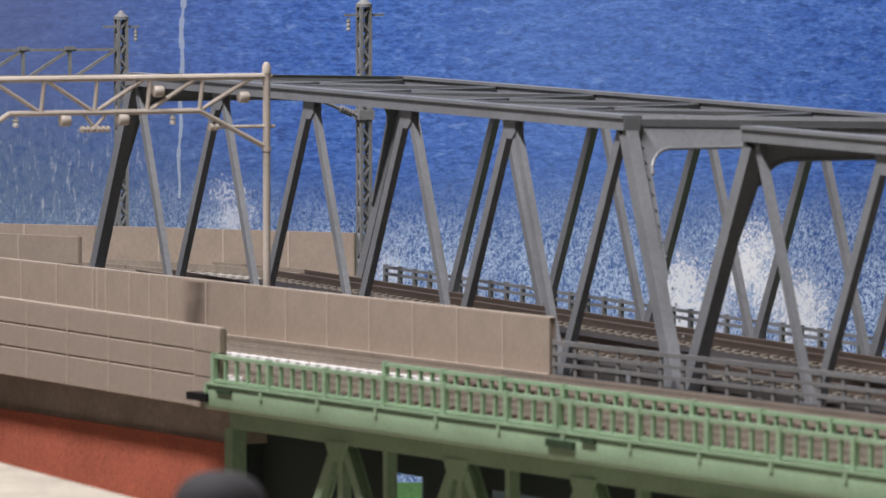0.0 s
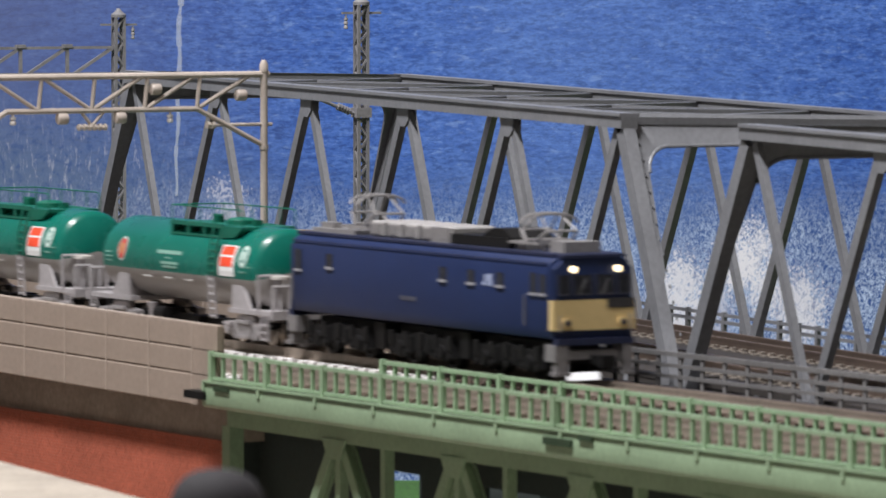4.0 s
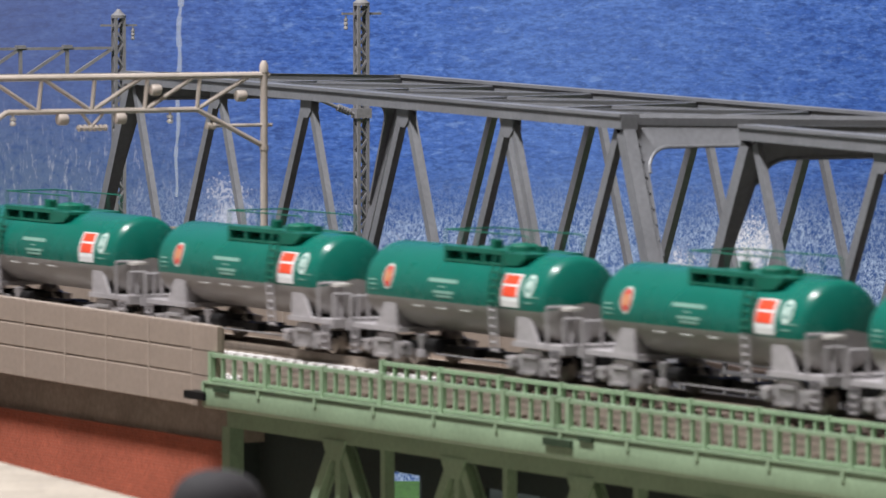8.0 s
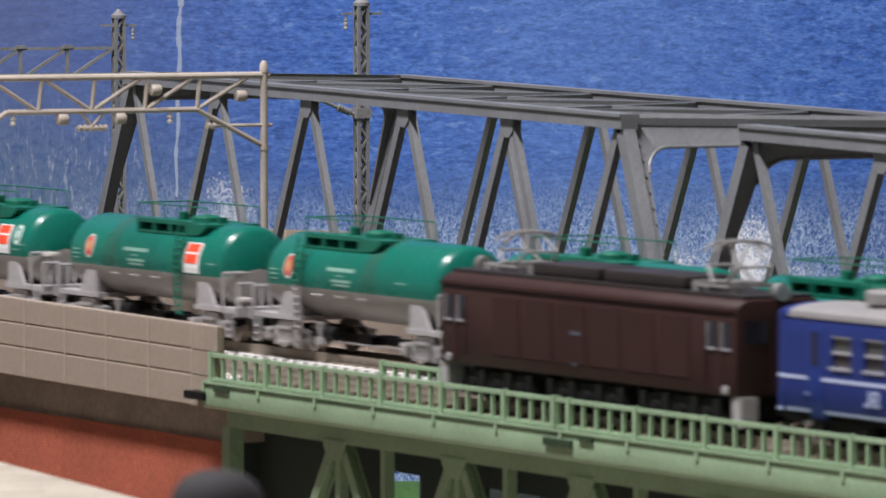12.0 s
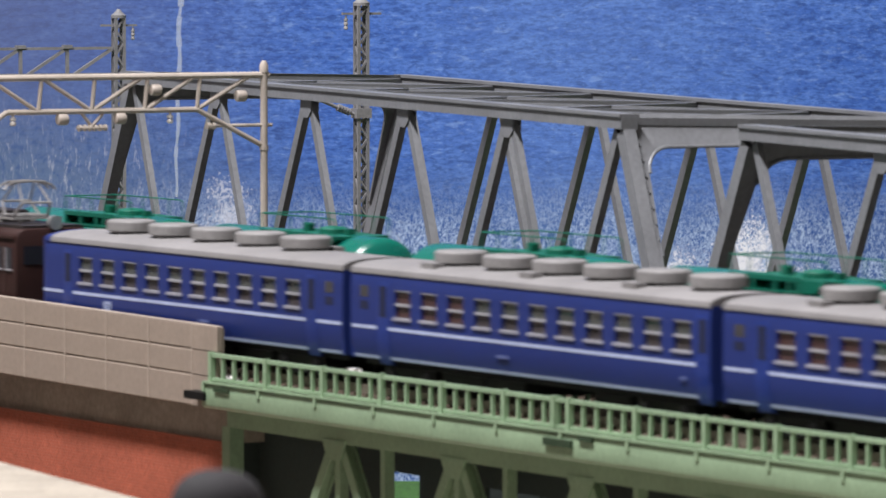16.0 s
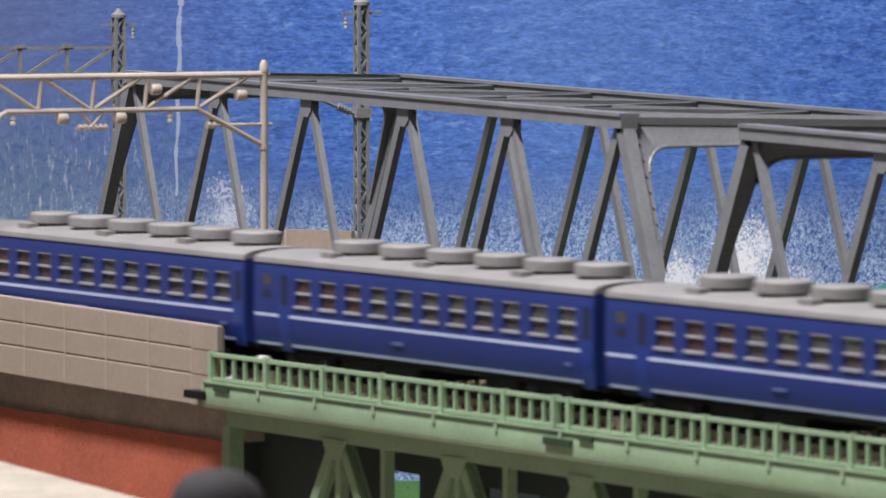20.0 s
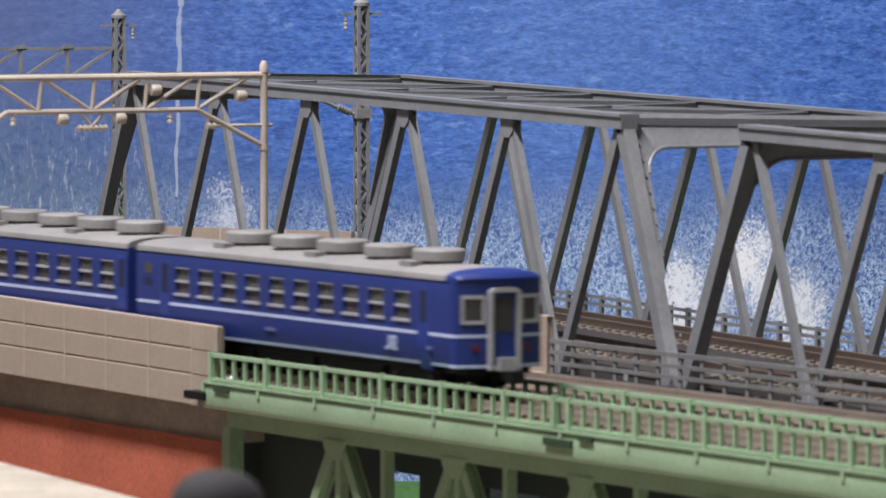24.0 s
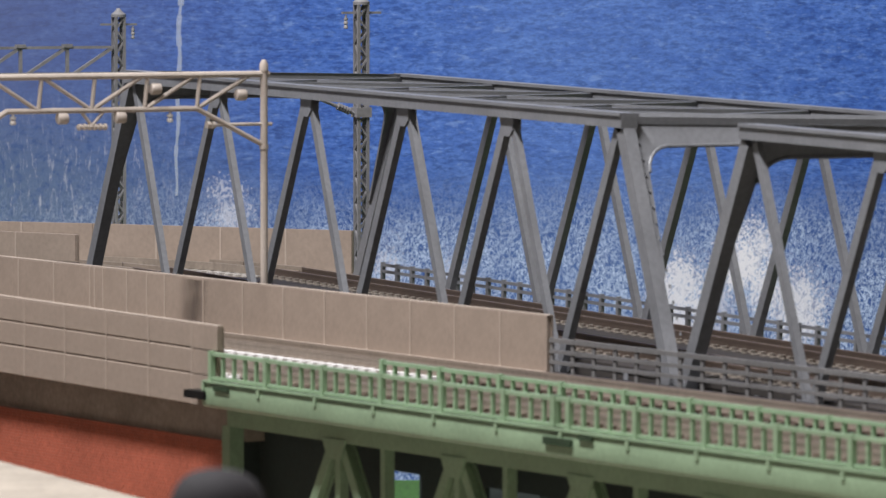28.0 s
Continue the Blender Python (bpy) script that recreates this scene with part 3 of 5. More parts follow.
def green_bridge():
    g = thing("deck_truss_bridge", "pale green plastic deck truss railway bridge with balustrades", "bridge")
    x0, x1 = 3.5, 300.0
    part("deck", boxes((x0, x1, -11.5, 14.5, -4.2, -3.4)), GREEN, g)
    bm = boxes((x0 - 1.5, x1, -15.7, -12.4, -7.6, -2.2))
    soften(bm, 0.9, 3)
    part("near_fascia", bm, GREEN, g, "smooth green edge girder", smooth=True)
    part("walkway_edge", boxes((x0, x1, -16.05, -15.5, -2.45, -2.0)), GREEN, g)
    stub = mesh_of("stub", boxes((-0.55, 0.55, -0.25, 0.5, -1.7, 0)), GREEN)
    for k in range(12):
        piece("stub", stub, g, 3.6 + 24.3 * k, -15.75, -2.4)
    part("far_fascia", boxes((x0, x1, 14.5, 17.0, -8.6, -2.2)), GREEN, g)
    railing_run(g, 3.6, 3.6 + 12 * 24.3, -13.7, 3.6, -2.0, 24.3, 4, GREEN, stub=3.0)
    railing_run(g, 22.0, 22.0 + 11 * 24.3, 16.0, 2.0, -2.4, 24.3, 4, GREEN)
    part("joint_post", boxes((143.1, 144.7, -14.5, -12.9, -2.0, 3.9)), GREEN, g, "stouter post at the joint of two spans")
    part("joint_plate", boxes((143.6, 153.8, -16.3, -15.6, -5.1, -3.7)), GREEN_DARK, g, "dark joint plate")
    part("joint_pin", boxes((156.2, 161.4, -16.2, -15.6, -3.5, -2.8)), GREEN_DARK, g)
    part("end_plate", boxes((8.5, 15, -16.1, -15.3, -3.9, -3.1)), GREEN_DARK, g)
    part("end_slot", boxes((-4.4, 4.6, -16.3, -13.2, -6.0, -4.4)), BLACK, g, "dark slot of the span joiner")
    # trusses under the deck
    for y in (-9.0, 11.0):
        part("top_chord", boxes((4, x1, y - 1.6, y + 1.6, -11.6, -7.4)), GREEN, g)
        part("bottom_chord", boxes((12, x1, y - 1.6, y + 1.6, -47.0, -44.0)), GREEN, g)
        part("end_post", boxes((1.7 if y < 0 else 4, 5.2 if y < 0 else 8.0, y - 1.6, y + 1.6, -47, -11.6)), GREEN, g)
        for k in range(6 if y < 0 else 0):
            cx = 50.8 + 48.6 * k
            bm = bmesh.new()
            plate(bm, [(cx - 5.0, -11.0), (cx + 5.0, -11.0), (cx + 2.6, -15.0), (cx - 2.6, -15.0)], y - 1.9, y - 1.5)
            part("gusset", bm, GREEN, g)
            part("hanger", made(beam, (cx, y, -12), (cx, y, -45), 2.0, 2.0, (1, 0, 0)), GREEN, g)
            for s in (-1, 1):
                part("diagonal", made(ibeam, (cx + s * 2, y, -12), (cx + s * 24.0, y, -45), 2.4, 2.6, 0.5, (0, 1, 0)), GREEN, g)
            part("post", made(beam, (cx + 19.0, y, -11), (cx + 19.0, y, -45), 2.2, 1.8, (1, 0, 0)), GREEN, g)
    # Shade between the trusses is put in as dark sheets with two openings.
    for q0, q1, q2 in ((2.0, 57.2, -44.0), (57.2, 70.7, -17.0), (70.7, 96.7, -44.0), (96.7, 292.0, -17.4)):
        part("backing_board", boxes((q0, q1 - 0.02, -2.0, -1.2, q2, -8.6)), SHADE_BOARD, g, "black-green sheet standing for the shade between the trusses")
    for k in range(12):
        part("cross_beam", boxes((22 + 24.3 * k - 0.8, 22 + 24.3 * k + 0.8, -9, 11, -10.5, -8.0)), GREEN, g)
    for x in (6, 150, 294):
        p = thing("bridge_pier", "grey-brown pier under the green bridge", "pier", x, 1, 0)
        part("shaft", boxes((-7 if x != 6 else -2, 7, -12, 14, TABLE_Z + 1, -47)), CONCRETE_DARK, p)


green_bridge()


def grey_approach():
    """The far track's grey girder bridge with its three-bar railing, and plain continuations out of sight."""
    g = thing("girder_bridge", "grey plastic girder railway bridge with a three-bar railing", "bridge")
    part("deck", boxes((7, 330, 26, 57, -4.6, -3.4)), GREY_DECK, g)
    part("near_girder", boxes((7, 330, 26, 28, -13, -4.6)), GREY_DECK, g)
    part("far_girder", boxes((7, 330, 54, 57, -13, -4.6)), GREY_DECK, g)
    part("kerb", boxes((23, 330, 53.2, 56, -3.4, -1.6)), GREY_DECK, g)
    for z, h in ((5.5, 0.95), (3.1, 0.75), (0.9, 0.75)):
        part("rail_bar", boxes((23, 330, 54.2, 55.2, z - h, z)), RAILING_GREY, g)
    post = mesh_of("post", boxes((-0.6, 0.6, -0.5, -0.1, -7.0, 0.2)), RAILING_GREY)
    for k in range(36):
        piece("post", post, g, 23.6 + 8.55 * k, 54.9, 5.4)
    for k in (16, 26):
        part("bracket", boxes((23.6 + 8.55 * k - 2, 23.6 + 8.55 * k + 2, 52.8, 54.2, -3.0, 2.6)), RAILING_GREY, g)
    # Added piers, coloured near-black to stand in for the shade beyond.
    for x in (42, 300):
        p = thing("bridge_pier", "black-green pier added to stand for shade under the girder bridge", "pier", x, 41, 0)
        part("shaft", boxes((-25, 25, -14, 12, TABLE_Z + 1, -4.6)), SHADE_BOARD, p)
    solid("viaduct_deck_east", boxes((300, X_RIGHT, -14, 26, -8, -3.4), (330, X_RIGHT, 26, 57, -8, -3.4)), CONCRETE_DARK, kind="structure", label="plain viaduct deck beyond the bridges", category="viaduct")
    for x in range(420, int(X_RIGHT), 400):
        p = thing("viaduct_pier", "plain concrete viaduct pier", "pier", x, 20, 0)
        part("shaft", boxes((-9, 9, -30, 34, TABLE_Z + 1, -8)), CONCRETE_DARK, p)


grey_approach()


# ---------------------------------------------------------------- grey through truss
def askew(t):
    t.rotation_euler = (radians(LEAN), radians(DIP), radians(TRUSS[2]))
    return t


def truss_span(s0):
    """One span: s0 is its left bottom end, six panels long, in the truss's own axes."""
    t = thing("truss_bridge", "grey plastic through truss railway bridge with slanting end posts", "bridge", *TRUSS[:2], 0, TRUSS[2], group="truss spans")
    askew(t)
    lo, hi, n = -0.9, 49.3, 6
    top = [s0 + PANEL * (k + 0.5) for k in range(n)]
    low = [s0 + PANEL * k for k in range(n + 1)]
    for w, out in ((0.0, -1), (DEEP, 1)):
        bm = bmesh.new()
        prism(bm, [(w - 1.9, hi - 1.4), (w - 1.2, hi - 1.4), (w - 1.2, hi + 1.1), (w + 1.2, hi + 1.1), (w + 1.2, hi - 1.4), (w + 1.9, hi - 1.4),
                   (w + 1.9, hi + 1.1), (w + 2.3, hi + 1.1), (w + 2.3, hi + 1.8), (w - 2.3, hi + 1.8), (w - 2.3, hi + 1.1), (w - 1.9, hi + 1.1)], top[0] - 3, top[-1] + 3)
        part("top_chord", bm, GREY, t)
        for e in (top[0] - 3.2, top[-1] + 2.8):
            part("chord_cap", boxes((e, e + 0.4, w - 1.9, w + 1.9, hi - 1.4, hi + 1.2)), GREY, t)
        base = lo - (4.8 if w == 0 else 1.9)
        part("bottom_chord", boxes((low[0], low[-1], w - 1.9, w + 1.9, base - 2.9, base)), GREY, t)
        for k, s in enumerate(top):
            bm = bmesh.new()
            for yy in () if k in (0, n - 1) else (w - 1.05, w + 0.65):
                plate(bm, [(s - 3.2, hi - 0.9), (s + 3.2, hi - 0.9), (s + 3.2, hi - 4.0), (s + 1.4, hi - 5.5), (s - 1.4, hi - 5.5), (s - 3.2, hi - 4.0)], yy, yy + 0.4)
            if bm.verts:
                part("gusset", bm, GREY, t)
            for sb in (low[k], low[k + 1]):
                end = (k == 0 and sb == low[0]) or (k == n - 1 and sb == low[-1])
                spread = 1.5 if w == 0 else 0.8
                a, c = Vector((s + (spread if sb > s else -spread), w, hi - 2)), Vector((sb + (-2.6 if sb > s else 2.4), w, lo))
                c = a + (c - a) * ((a.z - base) / (a.z - lo))
                if end:
                    part("end_post", made(beam, a, c, 2.8, 3.6, (1, 0, 0)), GREY, t)
                else:
                    part("diagonal", made(beam, a, c, *((1.4, 2.1) if sb > s else (1.6, 2.7)), (1, 0, 0)), GREY, t)
        for sb in low if w == 0 else ():
            bm = bmesh.new()
            plate(bm, [(sb - 5, lo - 5.5), (sb + 5, lo - 5.5), (sb + 3.0, lo - 1.5), (sb - 3.0, lo - 1.5)], w - 2.2, w - 1.92)
            part("gusset", bm, GREY, t)
        # outer walkway and railing
        yy = w + out * 7.0
        if w > 0:
            part("walkway", boxes((low[0], low[-1], w + 1.9, yy + 0.8, lo - 3.6, lo - 2.7)), GREY_DECK, t)
            for z in (1.3, -0.4):
                part("rail_bar", boxes((low[0], low[-1], yy - 0.4, yy + 0.4, z - 0.75, z)), GREY, t)
            post = mesh_of("post", boxes((-0.55, 0.55, -0.5, 0.5, -6.5, 0.2)), GREY)
            m = int((low[-1] - low[0]) / 9.6)
            for k in range(m + 1):
                piece("post", post, t, low[0] + 9.6 * k, yy, 1.4)
    # cross members, laterals and portals
    for k, s in enumerate(top):
        part("strut", boxes((s - 1.2, s + 1.2, 1.9, DEEP - 1.9, hi - 0.6, hi + 1.0)), GREY, t)
        if k < n - 1:
            for a, c in ((1.5, DEEP - 1.5), (DEEP - 1.5, 1.5)):
                part("lateral", made(beam, (s, a, hi + 0.4), (top[k + 1], c, hi + 0.4), 1.9, 0.8), GREY, t)
    for s, sb in ((top[0], low[0]), (top[-1], low[-1])):
        lean = Vector((sb - s, 0, lo - hi)).normalized()
        out = [(0, -2.0), (DEEP, -2.0), (DEEP, 40.0), (DEEP - 2.0, 36.0), (DEEP - 3.4, 12.0)]
        out += [(DEEP - 3.4 - 5.5 * (1 - math.cos(a)), 12.0 - 6.2 * math.sin(a)) for a in (0.3, 0.6, 0.9, 1.2, 1.5)]
        mid = [(DEEP / 2, 5.0)]
        left = [(DEEP - yy, q) for yy, q in out[4:][::-1]] + [(2.0, 36.0)]
        poly = out + mid + left + [(0, 40.0)]
        bm = bmesh.new()
        va = [bm.verts.new(Vector((s, yy, hi)) + lean * q + Vector((0.5, 0, 0))) for yy, q in poly]
        vb = [bm.verts.new(Vector((s, yy, hi)) + lean * q - Vector((0.5, 0, 0))) for yy, q in poly]
        m = len(va)
        for i in range(m):
            bm.faces.new((va[i], va[(i + 1) % m], vb[(i + 1) % m], vb[i]))
        bm.faces.new(va)
        bm.faces.new(vb[::-1])
        edge = part("portal", bm, GREY, t, "portal frame with rounded knees")
        rim = [Vector((s, yy, hi)) + lean * q + Vector((0.75, 0, 0)) for yy, q in [p for p in poly if 2.5 < p[0] < DEEP - 2.5]]
        part("portal_rim", made(path, rim, 0.38), GREY, edge, "raised rim round the opening")
    lean = Vector((low[-1] - top[-1], 0, lo - hi)).normalized()
    for k in range(13):
        q = Vector((top[-1] + 0.7, 2.3, hi)) + lean * (5.0 + 3.7 * k)
        part("batten", made(beam, q, q + lean * 0.6, 0.5, 0.3, (0, 1, 0)), GREY, t)
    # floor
    # Dark strip added so the sea does not show bright below the floor.
    part("dark_filler", boxes((low[0], low[-1], 2.2, 3.6, lo - 10.0, lo - 2.8)), FLOOR_DARK, t)
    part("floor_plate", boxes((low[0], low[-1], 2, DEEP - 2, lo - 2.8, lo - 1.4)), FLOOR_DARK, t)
    for k in range(int((low[-1] - low[0]) / PANEL * 2) + 1):
        s = low[0] + PANEL / 2 * k
        part("floor_beam", boxes((s - 1, s + 1, 2, DEEP - 2, lo - 5.5, lo - 2.8)), GREY, t)
    return t


SPAN = PANEL * 6
S_FIRST = 28.8 - SPAN
truss_span(S_FIRST)
truss_span(33.5)
for w in (DEEP / 2 - 18.5, DEEP / 2 + 18.5):
    askew(track("railway_track", "brown-railed track on brown sleepers inside the grey truss", w, S_FIRST - 4, 33.5 + SPAN,
                [(S_FIRST - 4, 120, 4.7, 1.5, 8.4, SLEEPER_TRUSS, True), (120, 33.5 + SPAN, 4.7, 1.5, 8.4, SLEEPER_TRUSS, False)],
                turn=(TRUSS[0], TRUSS[1], 0, TRUSS[2])))


def curved_track(x, y, z, headings, step):
    """Track that bends away to the left in short straight lengths: headings in degrees, step in millimetres."""
    t = thing("railway_track", "brown-railed track on buff sleepers curving over the rear viaduct", "railway track", kind="structure")
    p = Vector((x, y, z))
    sleeper = mesh_of("sleeper", boxes((-1.0, 1.0, -8.8, 8.8, -3.35, -2.05)), SLEEPER_BUFF)
    bed = bmesh.new()
    for a in headings:
        d = Vector((-math.cos(radians(a)), -math.sin(radians(a)), 0))
        side = Vector((d.y, -d.x, 0))
        q = p + d * step
        for e in (-4.85, 4.85):
            part("rail", made(beam, p + side * e + Vector((0, 0, -1.0)), q + side * e + d * 0.4 + Vector((0, 0, -1.0)), 0.9, 2.0), RAIL_PALE, t)
        beam(bed, p + Vector((0, 0, -1.7)), q + d * 0.5 + Vector((0, 0, -1.7)), 8.4, 1.5)
        n = int(step / 4.7)
        for k in range(n):
            c = p + d * (4.7 * (k + 0.5))
            piece("sleeper", sleeper, t, c.x, c.y, c.z, a)
        p = q
    part("bed", bed, BED, t, "brown slab between the rails")


curved_track(-310.5, 128.5, 2.2, (2, 12, 21, 29, 35), 23.5)
curved_track(-307.0, 165.4, 1.4, (2, 12, 21, 29, 35), 30.0)


def truss_piers():
    for s in (S_FIRST + 6, 31, 33.5 + SPAN - 6):
        p = thing("bridge_pier", "grey concrete pier under the truss bridge", "pier", *TRUSS[:2], 0, TRUSS[2])
        part("shaft", boxes((s - 9, s + 9, 0, DEEP, TABLE_Z + 1, -10)), CONCRETE_DARK, p)
        part("cap", boxes((s - 11, s + 11, -4, DEEP + 4, -10, -7.5)), CONCRETE_DARK, p)


truss_piers()


# ---------------------------------------------------------------- curved viaduct behind
def wall_run(parent, p, q, z0, z1, n, thick=1.4):
    p, q = Vector((*p, 0)), Vector((*q, 0))
    d = (q - p)
    a = math.degrees(math.atan2(d.y, d.x))
    length = d.length / n
    me = mesh_of("panel", boxes((0.12, length - 0.12, -thick / 2, thick / 2, 0, z1 - z0)), CONCRETE)
    for k in range(n):
        c = p + d * (k / n)
        piece("panel", me, parent, c.x, c.y, z0, a)
    rib = mesh_of("joint_rib", boxes((-0.3, 0.3, -thick / 2 - 0.1, 0, 0, z1 - z0)), CONCRETE_EDGE)
    for k in range(1, n):
        c = p + d * (k / n)
        piece("joint_rib", rib, parent, c.x, c.y, z0, a)
    inner = boxes((0, d.length, -thick / 2 + 0.25, thick / 2 - 0.25, 0, z1 - z0 - 0.1))
    inner.transform(Matrix.Translation((p.x, p.y, z0)) @ Matrix.Rotation(radians(a), 4, "Z"))
    part("backing", inner, CONCRETE_EDGE, parent)


def back_viaduct():
    back = thing("parapet_wall", "beige concrete parapet wall of a curved viaduct in the rear", "wall", kind="structure")
    wall_run(back, (-383, 147.2), (-315.1, 189.1), -4, 10, 4)
    wall_run(back, (-470, 84), (-383, 147.2), -4, 10, 5)
    near = thing("parapet_wall", "short beige concrete parapet wall on the near side of the rear viaduct", "wall", kind="structure")
    wall_run(near, (-432, 80), (-330.3, 117.0), 3.2, 10, 5)
    wall_run(near, (-432, 80.3), (-330.3, 117.3), -4, 2.8, 5)
    bm = bmesh.new()
    slab(bm, [(-474, 84), (-432, 79), (-330, 116), (-305, 112), (-298, 184), (-315, 190), (-383, 148)], -8, -1.2)
    solid("viaduct_deck_rear", bm, CONCRETE_DARK, kind="structure", label="brown deck of the rear viaduct", category="viaduct")
    p = thing("viaduct_pier", "plain concrete pier under the rear viaduct", "pier", -372, 122, 0)
    part("shaft", boxes((-12, 12, -20, 20, TABLE_Z + 1, -8)), CONCRETE_DARK, p)


back_viaduct()


# ---------------------------------------------------------------- catenary masts and gantries
def lattice_mast(label, s, w, z0, z1, size=2.5, hang=-4.4):
    m = thing("catenary_mast", label, "catenary mast", *MASTS[:2], 0, MASTS[2], group="lattice masts")
    h = size / 2
    for a in (-1, 1):
        for c in (-1, 1):
            part("leg", boxes((s + a * h - 0.4, s + a * h + 0.4, w + c * h - 0.4, w + c * h + 0.4, z0, z1)), MAST, m)
    bm = bmesh.new()
    n = int((z1 - z0) / 3.4)
    for k in range(n):
        za, zb = z0 + (z1 - z0) * k / n, z0 + (z1 - z0) * (k + 1) / n
        e = 1 if k % 2 else -1
        for c in (-1, 1):
            beam(bm, (s - e * h, w + c * h, za), (s + e * h, w + c * h, zb), 0.5, 0.5)
            beam(bm, (s + c * h, w - e * h, za), (s + c * h, w + e * h, zb), 0.5, 0.5)
    tagged(part("lacing", bm, MAST, m, "zigzag lattice lacing"), kind="stuff")
    bm = bmesh.new()
    lathe(bm, [(0, 2.2), (0.8, 2.2), (1.8, 1.0), (2.6, 0.4)], (s, w, z1), n=12)
    part("cap", bm, MAST, m, "pale cap", smooth=True)
    part("cross_arm", boxes((s - 0.4, s + 0.4, w - 5.5, w + 5.5, z1 - 2.4, z1 - 1.8)), MAST, m)
    insulator(m, s, w + hang, z1 - 2.6, 0.55, 3, RESISTOR)
    return m


def insulator(parent, x, y, z, r=0.8, n=3, mat=PORCELAIN):
    bm = bmesh.new()
    lathe(bm, [(0, 0.3), (-0.8, 0.3)] + [q for k in range(n) for q in ((-0.8 - 1.1 * k, r), (-1.3 - 1.1 * k, r), (-1.5 - 1.1 * k, 0.35))], (x, y, z), n=12)
    part("insulator", bm, mat, parent, smooth=True)


def masts():
    m = lattice_mast("tall dark grey lattice catenary mast by the truss bridge", -347.5, 86, -8, 68.5)
    bm = bmesh.new()
    rod(bm, (-347.5, 84, 40), (-347.5, 74, 44), 0.5)
    for k in range(5):
        rod(bm, (-347.5, 82.6 - 0.75 * k, 40.6 + 0.3 * k), (-347.5, 82.2 - 0.75 * k, 40.75 + 0.3 * k), 1.0)
    part("bracket_arm", bm, MAST, m, "bracket arm with ribbed insulator")
    part("collar", boxes((-349.6, -345.4, 83.9, 88.1, 39, 41.6)), MAST, m)
    bm = bmesh.new()
    for z, y0, y1 in ((42.4, 69, 73.5), (40.2, 68.6, 73), (43.4, 70.4, 74)):
        rod(bm, (-347.5, y0, z), (-347.5, y1, z), 0.35)
    part("wire_clamp", bm, PORCELAIN, m)
    r = lattice_mast("dark grey lattice catenary mast with a beam over the rear viaduct", -528, 86, -8, 62.5, hang=4.4)
    for z in (54.0, 46.5):
        part("beam_chord", boxes((-528.5, -527.5, 10, 86, z - 0.5, z + 0.3)), MAST, r)
    for k in range(5):
        y = 84.5 - 14.2 * k
        part("web_bar", made(beam, (-528, y - 12.0, 46.5), (-528, y, 54), 0.9, 0.9), MAST, r)
        part("web_bar", made(beam, (-528, y - 14.2, 46.5), (-528, y - 14.2, 54), 0.9, 0.9, (1, 0, 0)), MAST, r)
        part("web_cap", boxes((-528.9, -527.1, y - 15.6, y - 12.8, 53.9, 54.9)), MAST, r)


masts()


def beige_gantry():
    x, yp = -113.0, 58.5
    g = thing("catenary_gantry", "beige plastic catenary gantry of round bars over the two tracks", "catenary gantry")
    for y in (yp, -19.0):
        bm = bmesh.new()
        lathe(bm, [(-8, 0.85), (40, 0.85), (40, 1.05), (41, 1.05), (41, 0.85), (57.4, 0.85), (57.4, 1.0), (59.0, 1.0), (60.0, 0.5)], (x, y, 0), n=14)
        part("post", bm, BEIGE, g, smooth=True)
    top, low = 56.8, 49.3
    part("top_chord", made(rod, (x, yp + 1.2, top), (x, -19, top), 0.72), BEIGE, g, smooth=True)
    part("bottom_chord", made(rod, (x, yp - 16.8, low), (x, -5.0, low), 0.62), BEIGE, g, smooth=True)
    part("knee_brace", made(rod, (x, yp - 16.8, low), (x, yp, 40.8), 0.6), BEIGE, g)
    part("knee_brace", made(rod, (x, -5.0, low), (x, -19, 40.8), 0.6), BEIGE, g)
    nodes = [yp - 16.8 - 13.0 * k for k in range(5)]
    for k, y in enumerate(nodes):
        part("web_bar", made(rod, (x, y, low), (x, y + 0.8, top), 0.5), BEIGE, g)
        for d in ((13.6,), (12.7,), (12.7, -12.2), (-12.2,), (-12.2,))[k]:
            part("web_bar", made(rod, (x, y, low), (x, y + d, top), 0.5), BEIGE, g)
    part("side_arm", made(rod, (x, yp + 2, 45.6), (x, yp - 13.8, 45.6), 0.4), BEIGE, g)
    for y in (yp - 12.3, yp - 13.6):
        part("arm_bead", made(rod, (x, y, 45.6), (x, y - 0.8, 45.6), 0.8, 10), BEIGE, g)
    for y, z in ((yp - 27.1, 53.8), (yp - 5.8, 52.2), (yp - 50.0, 47.6), (yp - 35.8, 47.6)):
        bm = bmesh.new()
        lathe(bm, [(-1.3, 0.5), (-1.15, 1.15), (-0.9, 1.3), (0.9, 1.3), (1.15, 1.15), (1.25, 0.3)], (x, y, z), axis="y", n=14)
        part("insulator", bm, BEIGE, g, smooth=True)
    for y in (yp - 62, yp - 23.5):
        insulator(g, x, y, 48.9, 0.7, 2)
    part("hanger", made(path, [(x, yp - 45.6, low), (x, yp - 42.8, 45.9), (x, yp - 39.6, low)], 0.4), BEIGE, g)
    part("hanger_bar", made(rod, (x, yp - 46.4, 45.6), (x, yp - 39.4, 45.6), 0.4), BEIGE, g)
    for k in range(6):
        part("bead", made(rod, (x, yp - 46.1 + 1.25 * k, 45.6), (x, yp - 45.5 + 1.25 * k, 45.6), 0.75, 10), BEIGE, g)


beige_gantry()


